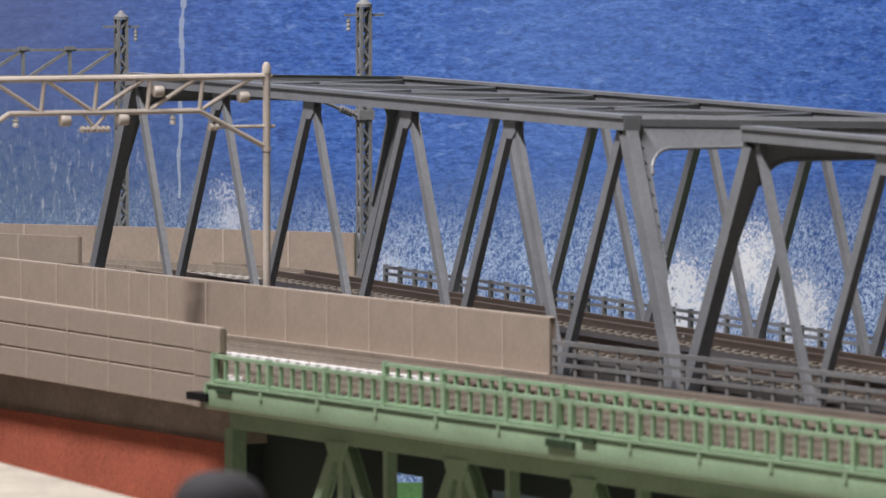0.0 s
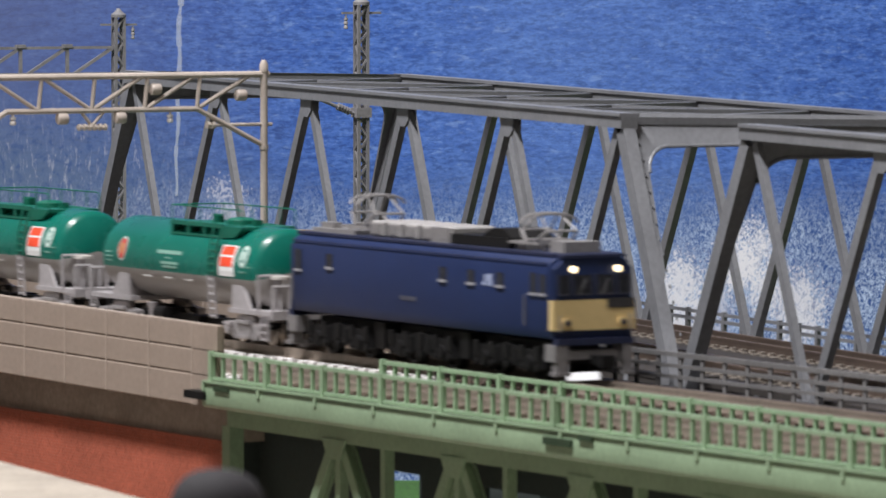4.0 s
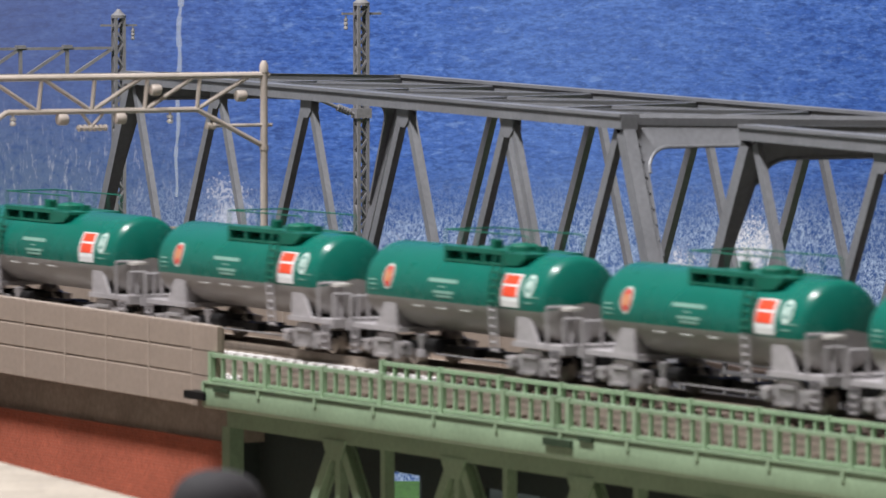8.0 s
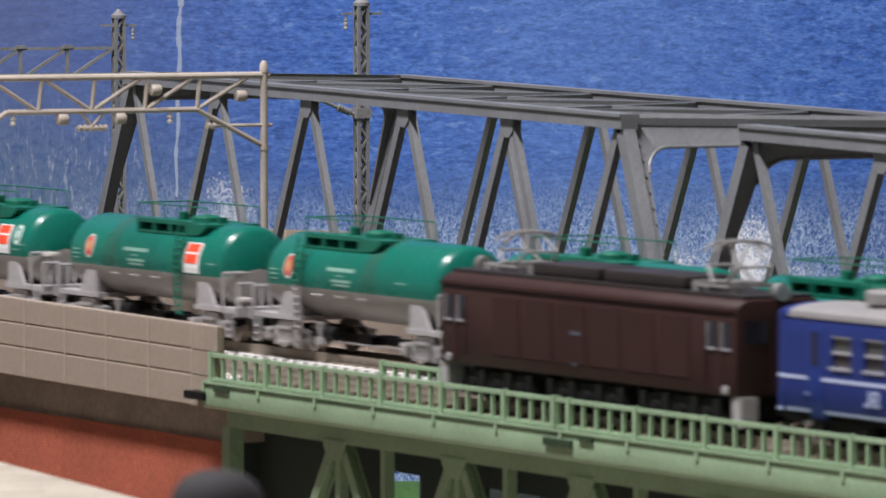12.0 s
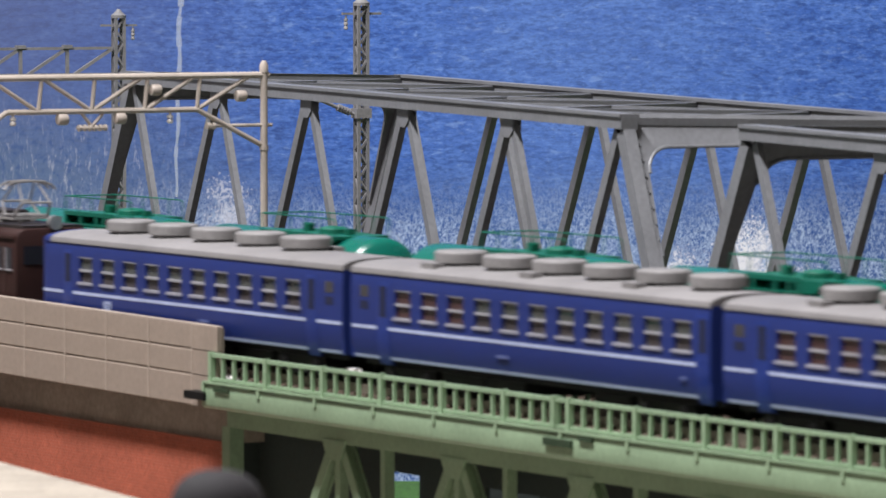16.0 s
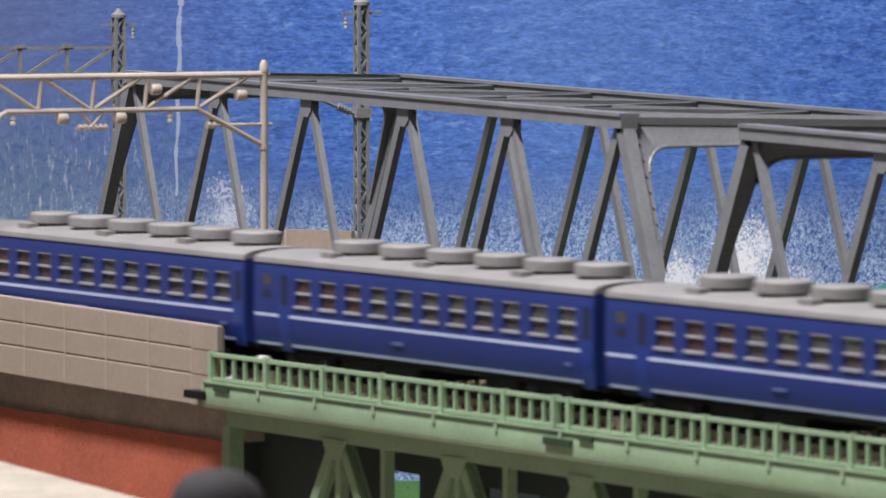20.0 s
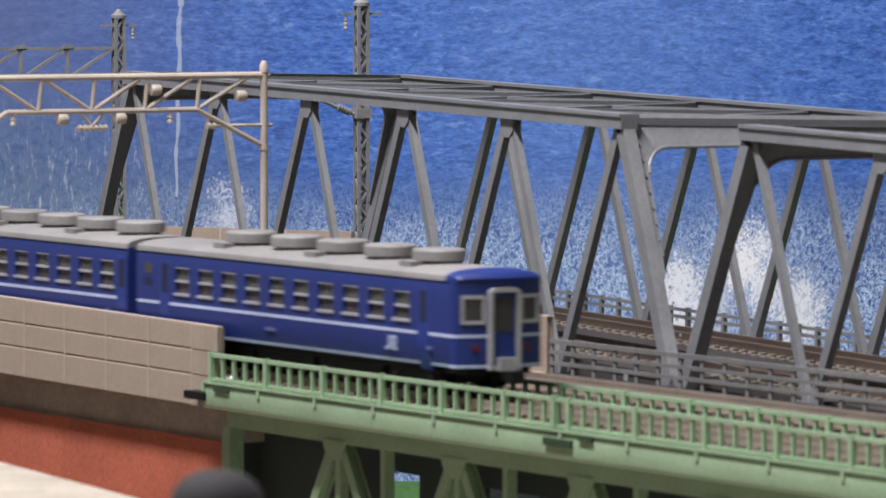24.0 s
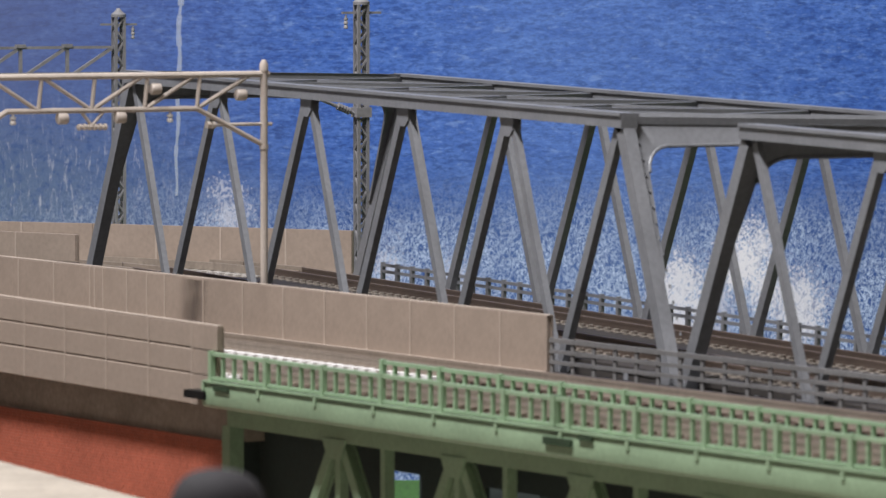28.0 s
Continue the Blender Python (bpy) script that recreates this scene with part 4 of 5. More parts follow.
# ---------------------------------------------------------------- rolling stock helpers
def wheelset(parent, x, r=2.8, mat=None):
    w = part("wheelset", made(rod, (x, -4.2, r), (x, 4.2, r), 0.6), BLACK, parent)
    for s in (-1, 1):
        bm = bmesh.new()
        lathe(bm, [(s * 3.6, r + 0.5), (s * 4.0, r + 0.5), (s * 4.1, r), (s * 5.2, r), (s * 5.3, r * 0.8), (s * 4.9, r * 0.7)], (x, 0, r), axis="y", n=20)
        part("wheel", bm, mat or STEEL, w, "dull metal wheel", smooth=True)


def pantograph(parent, x, z, up, mat, width=15.0):
    """A folded or raised diamond pantograph on four feet."""
    bm = bmesh.new()
    for a in (-5.5, 5.5):
        beam(bm, (x + a, -6, z), (x + a, 6, z), 0.8, 0.5)
    for y in (-5.5, 5.5):
        beam(bm, (x - 6, y, z), (x + 6, y, z), 0.5, 0.5)
        rod(bm, (x - 5, y * 0.7, z - 1.6), (x - 5, y * 0.7, z), 0.5)
        rod(bm, (x + 5, y * 0.7, z - 1.6), (x + 5, y * 0.7, z), 0.5)
    base = part("pantograph", bm, mat, parent, "bare metal pantograph")
    reach = 5.2
    for y in (-4.2, 4.2):
        for e in (-1, 1):
            part("lower_arm", made(rod, (x + e * 2.0, y, z + 0.3), (x + e * reach, y * 0.8, z + up * 0.45), 0.36, 6), mat, base)
            part("upper_arm", made(rod, (x + e * reach, y * 0.8, z + up * 0.45), (x + e * 0.8, y * 0.55, z + up), 0.24, 6), mat, base)
    for e in (-1, 1):
        part("cross_tube", made(rod, (x + e * reach, -3.5, z + up * 0.45), (x + e * reach, 3.5, z + up * 0.45), 0.28, 6), mat, base)
        part("main_shaft", made(rod, (x + e * 2.0, -4.2, z + 0.4), (x + e * 2.0, 4.2, z + 0.4), 0.4, 6), mat, base)
    for e in (-1.6, 1.6):
        shoe = [(x + e, -width / 2, z + up - 1.5), (x + e, -width / 2 + 0.9, z + up - 0.5), (x + e, -width / 2 + 2.6, z + up + 0.2), (x + e, 0, z + up + 0.4),
                (x + e, width / 2 - 2.6, z + up + 0.2), (x + e, width / 2 - 0.9, z + up - 0.5), (x + e, width / 2, z + up - 1.5)]
        part("collector_shoe", made(path, shoe, 0.3), mat, base)


def coupler(parent, x, s):
    part("coupler", boxes((min(x, x + s * 5), max(x, x + s * 5), -0.9, 0.9, 3.6, 5.4), (x + s * 5 - 0.9, x + s * 5 + 0.9, -1.5, 1.5, 3.2, 5.6)), BLACK, parent)


# ---------------------------------------------------------------- tank wagons
TANK_R, TANK_Z = 9.2, 15.8


def on_tank(angle, r=TANK_R + 0.06):
    """(y, z) on the near side of the barrel: angle in degrees above the horizontal."""
    a = radians(angle)
    return -r * math.cos(a), TANK_Z + r * math.sin(a)


def wrap(bm, x0, x1, a0, a1, lift=0.06, n=6):
    """A thin printed patch that follows the barrel."""
    rows = []
    for k in range(n + 1):
        y, z = on_tank(a0 + (a1 - a0) * k / n, TANK_R + lift)
        yi, zi = on_tank(a0 + (a1 - a0) * k / n, TANK_R - 0.05)
        rows.append([bm.verts.new(c) for c in ((x0, y, z), (x1, y, z), (x1, yi, zi), (x0, yi, zi))])
    for r0, r1 in zip(rows, rows[1:]):
        for i in range(4):
            bm.faces.new((r0[i], r0[(i + 1) % 4], r1[(i + 1) % 4], r1[i]))
    bm.faces.new(rows[0])
    bm.faces.new(rows[-1][::-1])


def disc_on_tank(bm, cx, ca, rx, rz, lift):
    """An oval print on the barrel: centre cx and angle ca, half width and half height in mm."""
    n = 20
    rings = []
    for f in (0.02, 0.35, 0.7, 1.0, 1.01):
        rings.append([])
        for k in range(n):
            t = k * math.tau / n
            y, z = on_tank(ca + math.degrees(f * rz * math.sin(t) / TANK_R), TANK_R + (lift if f <= 1 else -0.1))
            rings[-1].append(bm.verts.new((cx + f * rx * math.cos(t), y, z)))
    for r0, r1 in zip(rings, rings[1:]):
        for k in range(n):
            bm.faces.new((r0[k], r0[(k + 1) % n], r1[(k + 1) % n], r1[k]))
    bm.faces.new(rings[0])


def barrel(bm, half, top, split):
    """The tank: a closed barrel with domed ends, the part above or below the split angle line."""
    knee, q1 = 2.6, radians(65)
    r1, x1 = TANK_R - knee * (1 - math.cos(q1)), half + knee * math.sin(q1)
    big = r1 / math.sin(math.pi / 2 - q1)
    prof = [(x1 + big * (math.cos(f * (math.pi / 2 - q1)) - math.sin(q1)), max(0.02, big * math.sin(f * (math.pi / 2 - q1)))) for f in (0, 0.25, 0.5, 0.75)]
    prof += [(half + knee * math.sin(q), TANK_R - knee * (1 - math.cos(q))) for q in [q1 * k / 5 for k in range(5, -1, -1)]]
    prof = [(-p, r) for p, r in prof]
    prof = prof + [(-p - 2.2, r) for p, r in prof[::-1]]
    n = 24
    a0, a1 = (radians(split), radians(180 - split)) if top else (radians(180 - split), radians(360 + split))
    rings = []
    for s, r in prof:
        ring = []
        for k in range(n + 1):
            a = a0 + (a1 - a0) * k / n
            sag = 1.34 - 0.44 * min(1.0, max(0.0, (abs(s) - 17) / 20)) if math.sin(a) < 0 else 1.0
            ring.append(bm.verts.new((s, r * math.cos(a), TANK_Z + r * math.sin(a) * (1 + (sag - 1) * min(1.0, -math.sin(a) * 1.6) if sag != 1.0 else 1.0))))
        rings.append(ring)
    for r0, r1 in zip(rings, rings[1:]):
        for k in range(n):
            bm.faces.new((r0[k], r0[k + 1], r1[k + 1], r1[k]))


def tank_wagon(label, walk_x, ladder_x, panel, logo, long_ladder=False):
    c = thing("tank_wagon", label, "tank wagon", 0, Y_FAR, 0, group="tank wagons")
    half, split = 36.6, -12.0
    tank = part("barrel", made(barrel, half, True, split), TANK_GREEN, c, "glossy green upper barrel", smooth=True)
    part("barrel_belly", made(barrel, half, False, split), TANK_GREY, c, "grey lower barrel", smooth=True)
    # prints
    if panel:
        bm = bmesh.new()
        wrap(bm, 19.6, 27.0, -9, 34)
        p = part("placard", bm, WHITE, tank, "white placard")
        bm = bmesh.new()
        wrap(bm, 20.4, 26.2, 20.0, 32.2, 0.10)
        wrap(bm, 20.4, 26.2, 4.0, 17.0, 0.10)
        part("placard_field", bm, RED, tank, "red placard fields")
    if logo:
        part("emblem", made(disc_on_tank, 30.8, 20, 1.9, 2.5, 0.06), EMBLEM, tank, "round pale emblem")
        part("emblem_mark", made(disc_on_tank, 30.7, 20.5, 1.15, 1.6, 0.10), TANK_GREEN, tank)
        part("emblem_core", made(disc_on_tank, 30.7, 20.5, 0.75, 1.0, 0.14), EMBLEM, tank)
        part("print_line", made(wrap, 29.2, 32.6, -2.5, -1.0), PALE_PRINT, tank)
    part("oval_rim", made(disc_on_tank, -27.9, 15, 2.1, 2.8, 0.05), EMBLEM, tank)
    part("oval_mark", made(disc_on_tank, -27.9, 15, 1.75, 2.4, 0.08), OVAL_RED, tank, "red oval emblem")
    part("oval_mark_centre", made(disc_on_tank, -27.9, 15.0, 0.8, 1.3, 0.12), GOLD, tank)
    for x0, x1, a0, a1 in ((-10.5, 1.5, 13, 18), (-6.2, -3.2, 7, 8.5), (-8.3, 0.2, -1, 2.5), (-7.4, -0.5, -6, -3.0), (-36, -32.8, 8, 9.5), (-36, -32.4, 2, 3.5), (-35.6, -32.6, -4, -2.8), (19.5 if not panel else 31, 24.5 if not panel else 35, 5, 6.2)):
        part("print_line", made(wrap, x0, x1, a0, a1), PALE_PRINT, tank)
    for x0 in (-18, -8, 2):
        part("print_line", made(wrap, x0, x0 + 4.5, -22, -20), WHITE, tank)
    # walkway on top
    a0, a1, a2 = walk_x, walk_x + 25, walk_x + 34
    w = part("walkway", boxes((a0, a1, -6.6, 6.6, 24.4, 25.0)), FRAME_GREEN, c, "green top walkway")
    for k in range(4):
        part("stay", boxes((a0 + 0.1 + 7.9 * k, a0 + 1.1 + 7.9 * k, -6.85, -3.5, 22.0, 24.4)), FRAME_GREEN, w)
    part("edge", boxes((a0, a1, -6.9, -6.5, 24.4, 25.3)), FRAME_GREEN, w)
    part("under_edge", boxes((a0, a1, -6.9, -6.5, 22.2, 22.7)), FRAME_GREEN, w)
    bm = bmesh.new()
    plate(bm, [(a1, 22.2), (a2 - 3, 22.6), (a2, 24.3), (a2, 24.9), (a1, 24.9)], -6.9, 6.6)
    part("landing", bm, FRAME_GREEN, w)
    for y in (-6.4, 6.4):
        bm = bmesh.new()
        path(bm, [(a0, y, 25), (a0, y, 28.6), (a2 - 1, y, 28.6), (a2, y, 28.2), (a2, y, 25)], 0.16)
        part("guard_rail", bm, FRAME_GREEN, w)
        for k in range(1, 5):
            part("rail_post", made(rod, (a0 + 6.8 * k, y, 25), (a0 + 6.8 * k, y, 28.6), 0.15, 6), FRAME_GREEN, w)
    part("end_rail", made(path, [(a0, -6.4, 28.6), (a0, 6.4, 28.6)], 0.16), FRAME_GREEN, w)
    bm = bmesh.new()
    lathe(bm, [(0, 3.2), (1.1, 3.2), (1.5, 2.7), (1.8, 0.3)], (walk_x + 21, 0, 24.8), n=20)
    part("manhole", bm, FRAME_GREEN, w, smooth=True)
    part("valve", boxes((walk_x + 9, walk_x + 11, -1, 1, 25, 26.6), (walk_x + 8, walk_x + 12, -0.4, 0.4, 26.4, 26.8), (walk_x + 28, walk_x + 29.5, -1, 1, 25, 26.2)), FRAME_GREEN, w)
    # ladder down the side
    pts = [(ladder_x, -8.4, 24.6), (ladder_x, -9.6, 19.5), (ladder_x, -10.1, 14.3)]
    upper = part("ladder", made(path, [(x - 1.7, y, z) for x, y, z in pts], 0.3), FRAME_GREEN, c)
    part("stile", made(path, [(x + 1.7, y, z) for x, y, z in pts], 0.3), FRAME_GREEN, upper)
    for z in (15.2, 16.7, 18.2, 19.7, 21.2, 22.7):
        y = -10.1 + 0.5 * (z - 14.3) / 5.2 if z < 19.5 else -9.6 + 1.2 * (z - 19.5) / 5.1
        part("rung", made(rod, (ladder_x - 1.7, y, z), (ladder_x + 1.7, y, z), 0.24, 6), FRAME_GREEN, upper)
    paint = FRAME_GREEN if long_ladder else SILVER_GREY
    lower = part("ladder", made(rod, (ladder_x - 1.25, -10.1, 14.3), (ladder_x - 1.25, -9.4, 5.0), 0.3, 6), paint, c)
    part("stile", made(rod, (ladder_x + 1.25, -10.1, 14.3), (ladder_x + 1.25, -9.4, 5.0), 0.3, 6), paint, lower)
    for k in range(6):
        part("rung", made(rod, (ladder_x - 1.25, -10.0 + 0.1 * k, 13.4 - 1.6 * k), (ladder_x + 1.25, -10.0 + 0.1 * k, 13.4 - 1.6 * k), 0.24, 6), paint, lower)
    # end saddles, platforms and rails
    for s in (-1, 1):
        bm = bmesh.new()
        plate(bm, [(s * 25.5, 14.5), (s * 29, 14.5), (s * 34.0, 7.4), (s * 25, 7.4)], -8.6, -8.0)
        plate(bm, [(s * 26, 14.5), (s * 30, 14.5), (s * 38, 7.4), (s * 25, 7.4)], 8.0, 8.6)
        box(bm, *sorted((s * 26.0, s * 27.0)), -8.0, 8.0, 7.4, 11.0)
        part("saddle", bm, SILVER_GREY, c)
        x0, x1 = sorted((s * 24, s * 45.5))
        pf = part("platform", boxes((x0, x1, -8.8, 8.8, 6.6, 7.6), (min(s * 44.5, s * 45.5), max(s * 44.5, s * 45.5), -9.4, 9.4, 5.9, 7.8)), SILVER_GREY, c)
        if s > 0:
            part("guard_rail", made(path, [(38, -8.8, 7.5), (38, -8.8, 15.0), (38, 0.6, 15.0), (38, 0.6, 7.5)], 0.34), SILVER_GREY, pf)
            part("rail_post", made(rod, (38, -4.6, 7.5), (38, -4.6, 15.0), 0.3), SILVER_GREY, pf)
        part("guard_rail", made(path, [(s * 44.6, -8.8, 7.5), (s * 44.6, -8.8, 13.0), (s * 44.6, -4.6, 13.0), (s * 44.6, -4.6, 7.5)], 0.32), SILVER_GREY, pf)
        bm = bmesh.new()
        for z in (4.6, 3.0, 1.6):
            box(bm, *sorted((s * 40.4, s * 43.2)), -9.6, -8.6, z - 0.18, z + 0.18)
        for x in (40.6, 43.0):
            box(bm, *sorted((s * (x - 0.2), s * (x + 0.2))), -9.5, -8.9, 1.4, 6.8)
        part("step", bm, SILVER_GREY, pf)
        coupler(c, s * 45, s)
        # bogie
        b = part("bogie", boxes((s * 30.5 - 9.5, s * 30.5 + 9.5, -6.0, 6.0, 3.4, 5.0)), BLACK, c)
        for y in (-1, 1):
            bm = bmesh.new()
            cx = s * 30.5
            plate(bm, [(cx - 9.2, 2.2), (cx - 8.8, 4.6), (cx - 4.5, 5.0), (cx - 3.5, 6.2), (cx + 3.5, 6.2), (cx + 4.5, 5.0), (cx + 8.8, 4.6), (cx + 9.2, 2.2), (cx + 7.5, 1.5), (cx + 4.8, 3.4), (cx + 3.3, 1.2), (cx - 3.3, 1.2), (cx - 4.8, 3.4), (cx - 7.5, 1.5)], y * 7.4 - 0.6, y * 7.4 + 0.6)
            for xx in (-7.5, 7.5):
                rod(bm, (cx + xx, y * 7.0, 3.0), (cx + xx, y * 8.6, 3.0), 1.3, 12)
            for xx in (-2.2, 0, 2.2):
                rod(bm, (cx + xx, y * 8.2, 1.8), (cx + xx, y * 8.2, 4.6), 0.8, 8)
            part("side_frame", bm, BOGIE_SILVER, b)
            for xx in (-7.5, 7.5):
                bm = boxes((cx + xx - 1.7, cx + xx + 1.7, y * 8.3 - 0.5, y * 8.3 + 0.5, 3.9, 4.5), (cx + xx - 0.8, cx + xx + 0.8, y * 8.7 - 0.35, y * 8.7 + 0.35, 2.3, 3.7))
                part("axle_box", bm, BOGIE_SILVER, b)
            bm = boxes((cx - 3.4, cx + 3.4, y * 8.4 - 0.7, y * 8.4 + 0.7, 4.5, 5.1), (cx - 2.9, cx + 2.9, y * 8.4 - 0.7, y * 8.4 + 0.7, 1.3, 1.9))
            part("spring_plank", bm, BOGIE_SILVER, b)
            for xx in (-4.6, 4.6):
                part("brake_shoe", made(beam, (cx + xx * 0.8, y * 7.9, 4.4), (cx + xx, y * 7.9, 1.0), 0.9, 0.8), BOGIE_SILVER, b)
        for xx in (-6.9, 6.9):
            wheelset(c, s * 30.5 + xx)
    top = 15.0 if logo else 9.6
    bm = bmesh.new()
    lathe(bm, [(-0.5, 0.6), (-0.5, 2.2), (0.1, 2.2), (0.3, 0.4)], (42.0, -5.5, top), n=16)
    part("brake_wheel", bm, PORCELAIN, c, "pale hand-brake wheel", smooth=True)
    part("brake_column", made(rod, (42, -5.5, 7.5), (42, -5.5, top - 0.4), 0.4), SILVER_GREY, c)
    bm = boxes((-7, -1, -3.5, 3.5, 2.4, 4.2), (-24, 24, -1.4, 1.4, 2.6, 4.0))
    rod(bm, (-17, -6, 4.4), (-11, -6, 4.4), 1.5, 12)
    part("underframe", bm, BLACK, c)
    bm = bmesh.new()
    rod(bm, (-16.5, -7, 6.6), (-16.5, -7, 3.0), 1.3, 10, 0.6)
    rod(bm, (-16.5, -7, 3.4), (-16.5, -7, 2.0), 1.5, 10)
    part("brake_cylinder", bm, SILVER_GREY, c)
    part("pipe", made(path, [(-12, -6.8, 2.8), (20, -6.8, 2.8)], 0.22), SKIRT, c)
    return c


# ---------------------------------------------------------------- blue locomotive
def blue_loco():
    c = thing("electric_locomotive", "navy blue electric locomotive with cream-yellow front and two lit headlights", "locomotive", 0, Y_FAR, 0)
    h = 9.3
    sec = [(-h, 13.5), (-h + 0.12, 11.0), (-h + 0.4, 8.6), (h - 0.4, 8.6), (h - 0.12, 11.0), (h, 13.5), (h, 22.8), (h - 0.8, 24.2), (h - 2.6, 25.0), (-h + 2.6, 25.0), (-h + 0.8, 24.2), (-h, 22.8)]
    bm = bmesh.new()
    prism(bm, sec, -55.2, 54.6)
    soften(bm, 0.35, 2, 50)
    body = part("body", bm, NAVY, c, "navy body shell", smooth=True)
    part("roof", boxes((-54, 53.5, -7.6, 7.6, 24.9, 25.5)), NAVY_ROOF, c)
    part("gutter", boxes((-54.6, 54.0, -9.42, -9.2, 23.5, 23.8), (-54.6, 54.0, 9.2, 9.42, 23.5, 23.8)), NAVY_ROOF, c)
    for s in (-1, 1):
        x0, x1 = sorted((s * 54.6, s * 56.2))
        if s < 0:
            x0, x1 = -56.4, -55.0
        bm = bmesh.new()
        prism(bm, [(-h + 0.3, 8.6), (h - 0.3, 8.6), (h - 0.3, 22.6), (h - 3, 25.0), (-h + 3, 25.0), (-h + 0.3, 22.6)], x0, x1)
        soften(bm, 0.3, 2, 50)
        cab = part("cab_front", bm, NAVY, c, smooth=True)
        xe = s * 56.3 if s > 0 else -56.5
        x0, x1 = sorted((xe, xe + s * 0.35))
        inset = 0.1 if s > 0 else 1.6
        part("front_panel", boxes((x0, x1, -h + inset, h - inset, 10.4, 16.4)), YELLOW, cab, "cream-yellow front panel")
        if s > 0:
            for y0, y1 in ((-h - 0.12, -h + 0.3), (h - 0.3, h + 0.12)):
                part("panel_return", boxes((54.9, 56.6, y0, y1, 10.4, 16.4)), YELLOW, cab, "cream-yellow return of the front panel")
        part("dark_panel", boxes((*sorted((xe + s * 0.2, xe + s * 0.5)), 3.0, h - 0.2, 14.7, 16.6)), FRONT_PLATE, cab, "dark grey plate on the front")
        for y0, y1 in ((-8.2, -5.6), (-4.6, -0.6), (0.6, 4.6), (5.6, 8.2)):
            pane = part("windscreen", boxes((x0, x1, y0, y1, 17.6, 21.4)), GLASS_DARK, cab, "dark windscreen")
            xa, xb = sorted((xe + s * 0.2, xe + s * 0.48))
            bm = boxes((xa, xb, y0 - 0.12, y0 + 0.06, 17.4, 21.6), (xa, xb, y1 - 0.06, y1 + 0.12, 17.4, 21.6), (xa, xb, y0 + 0.06, y1 - 0.06, 17.35, 17.6))
            part("window_frame", bm, DIM_PLATE, pane)
            if abs(y0 + y1) < 8:
                part("wiper", made(rod, (xe + s * 0.6, y0 + 1.0, 17.5), (xe + s * 0.6, y0 + 2.6, 20.6), 0.09, 6), SKIRT, pane)
        for y in (-5.2, 5.0):
            bm = bmesh.new()
            lathe(bm, [(0, 0.62), (s * 0.9, 0.62), (s * 0.95, 0.5)], (xe, y + 0.3, 22.5), axis="x", n=18)
            part("headlight", bm, HEADLIGHT if s > 0 else GLASS_DARK, cab, "round headlight", smooth=True)
        for y in (-6.4, 6.4):
            tail = part("tail_light", made(rod, (xe, y, 11.9), (xe + s * 0.9, y, 11.9), 0.95, 14), YELLOW, cab)
            part("lens", made(rod, (xe + s * 0.85, y, 11.9), (xe + s * 1.0, y, 11.9), 0.62, 12), RED if s < 0 else NAVY_ROOF, tail)
            part("grab_iron", made(rod, (xe + s * 0.7, y * 1.25, 10.2), (xe + s * 0.7, y * 1.25, 13.4), 0.13, 6), SASH, cab)
        part("hood", boxes((*sorted((s * 49, s * 56.7)), -7.2, 7.2, 24.7, 25.4)), NAVY_ROOF, c)
        part("front_beam", boxes((*sorted((xe - s * 0.8, xe + s * 0.9)), -8.8, 8.8, 7.5, 8.8)), NAVY_ROOF, c)
        bm = bmesh.new()
        for y0, y1 in ((-9.2, -6.2), (6.3, 8.4)):
            box(bm, *sorted((xe - s * 3.4, xe + s * 0.8)), y0, y1, 4.2, 7.5)
            box(bm, *sorted((xe - s * 1, xe + s * 0.8)), y0 + 0.3, y1, 2.0, 4.3)
            box(bm, *sorted((xe - s * 1, xe + s * 1.6)), y0 - 0.2, y1 + 0.2, 1.4, 2.1)
        box(bm, *sorted((xe - s * 2.0, xe + s * 0.4)), -6, 5.6, 4.6, 6.4)
        part("skirt", bm, SKIRT, c, "grey skirt and steps")
        # The front plate's lit look comes from its own glow.
        part("snow_plough", boxes((*sorted((xe + s * 0.4, xe + s * 1.0)), -6.4, 0.9, 0.5, 2.0)), PLOUGH if s > 0 else SILVER_GREY, c, "plough plate, white by a put-in glow at the front end")
        coupler(c, xe, s)
    # side windows and prints
    for x0, x1, z0, z1 in ((-53.6, -50.6, 17.6, 21.8), (-39.5, -36.6, 18.6, 21.4), (9.8, 12.8, 18.4, 21.0), (21.6, 24.6, 18.4, 21.0), (33.5, 36.5, 18.4, 21.0), (47.2, 49.8, 17.6, 21.6), (51.0, 53.6, 17.6, 21.4)):
        part("side_window", boxes((x0, x1, -h - 0.1, -h + 0.2, z0, z1)), GLASS_DARK, body)
        part("window_sill", boxes((x0 - 0.2, x1 + 0.2, -h - 0.35, -h + 0.1, z0 - 0.5, z0)), SASH, body)
    bm = boxes((28.5, 29.1, -h - 0.1, -h, 18.3, 20.3), (27.7, 28.5, -h - 0.1, -h, 18.1, 18.7), (29.8, 30.4, -h - 0.1, -h, 18.1, 20.5), (30.4, 31.5, -h - 0.1, -h, 19.2, 20.5), (31.0, 31.8, -h - 0.1, -h, 18.1, 19.2))
    part("emblem", bm, STRIPE, body, "pale emblem on the side")
    part("number_plate", boxes((-7, 0, -h - 0.1, -h, 13.4, 14.3)), DIM_PLATE, body)
    for x in (-54.2, 45.5):
        part("handrail", made(rod, (x, -h - 0.4, 11), (x, -h - 0.4, 17), 0.16, 6), SKIRT, body)
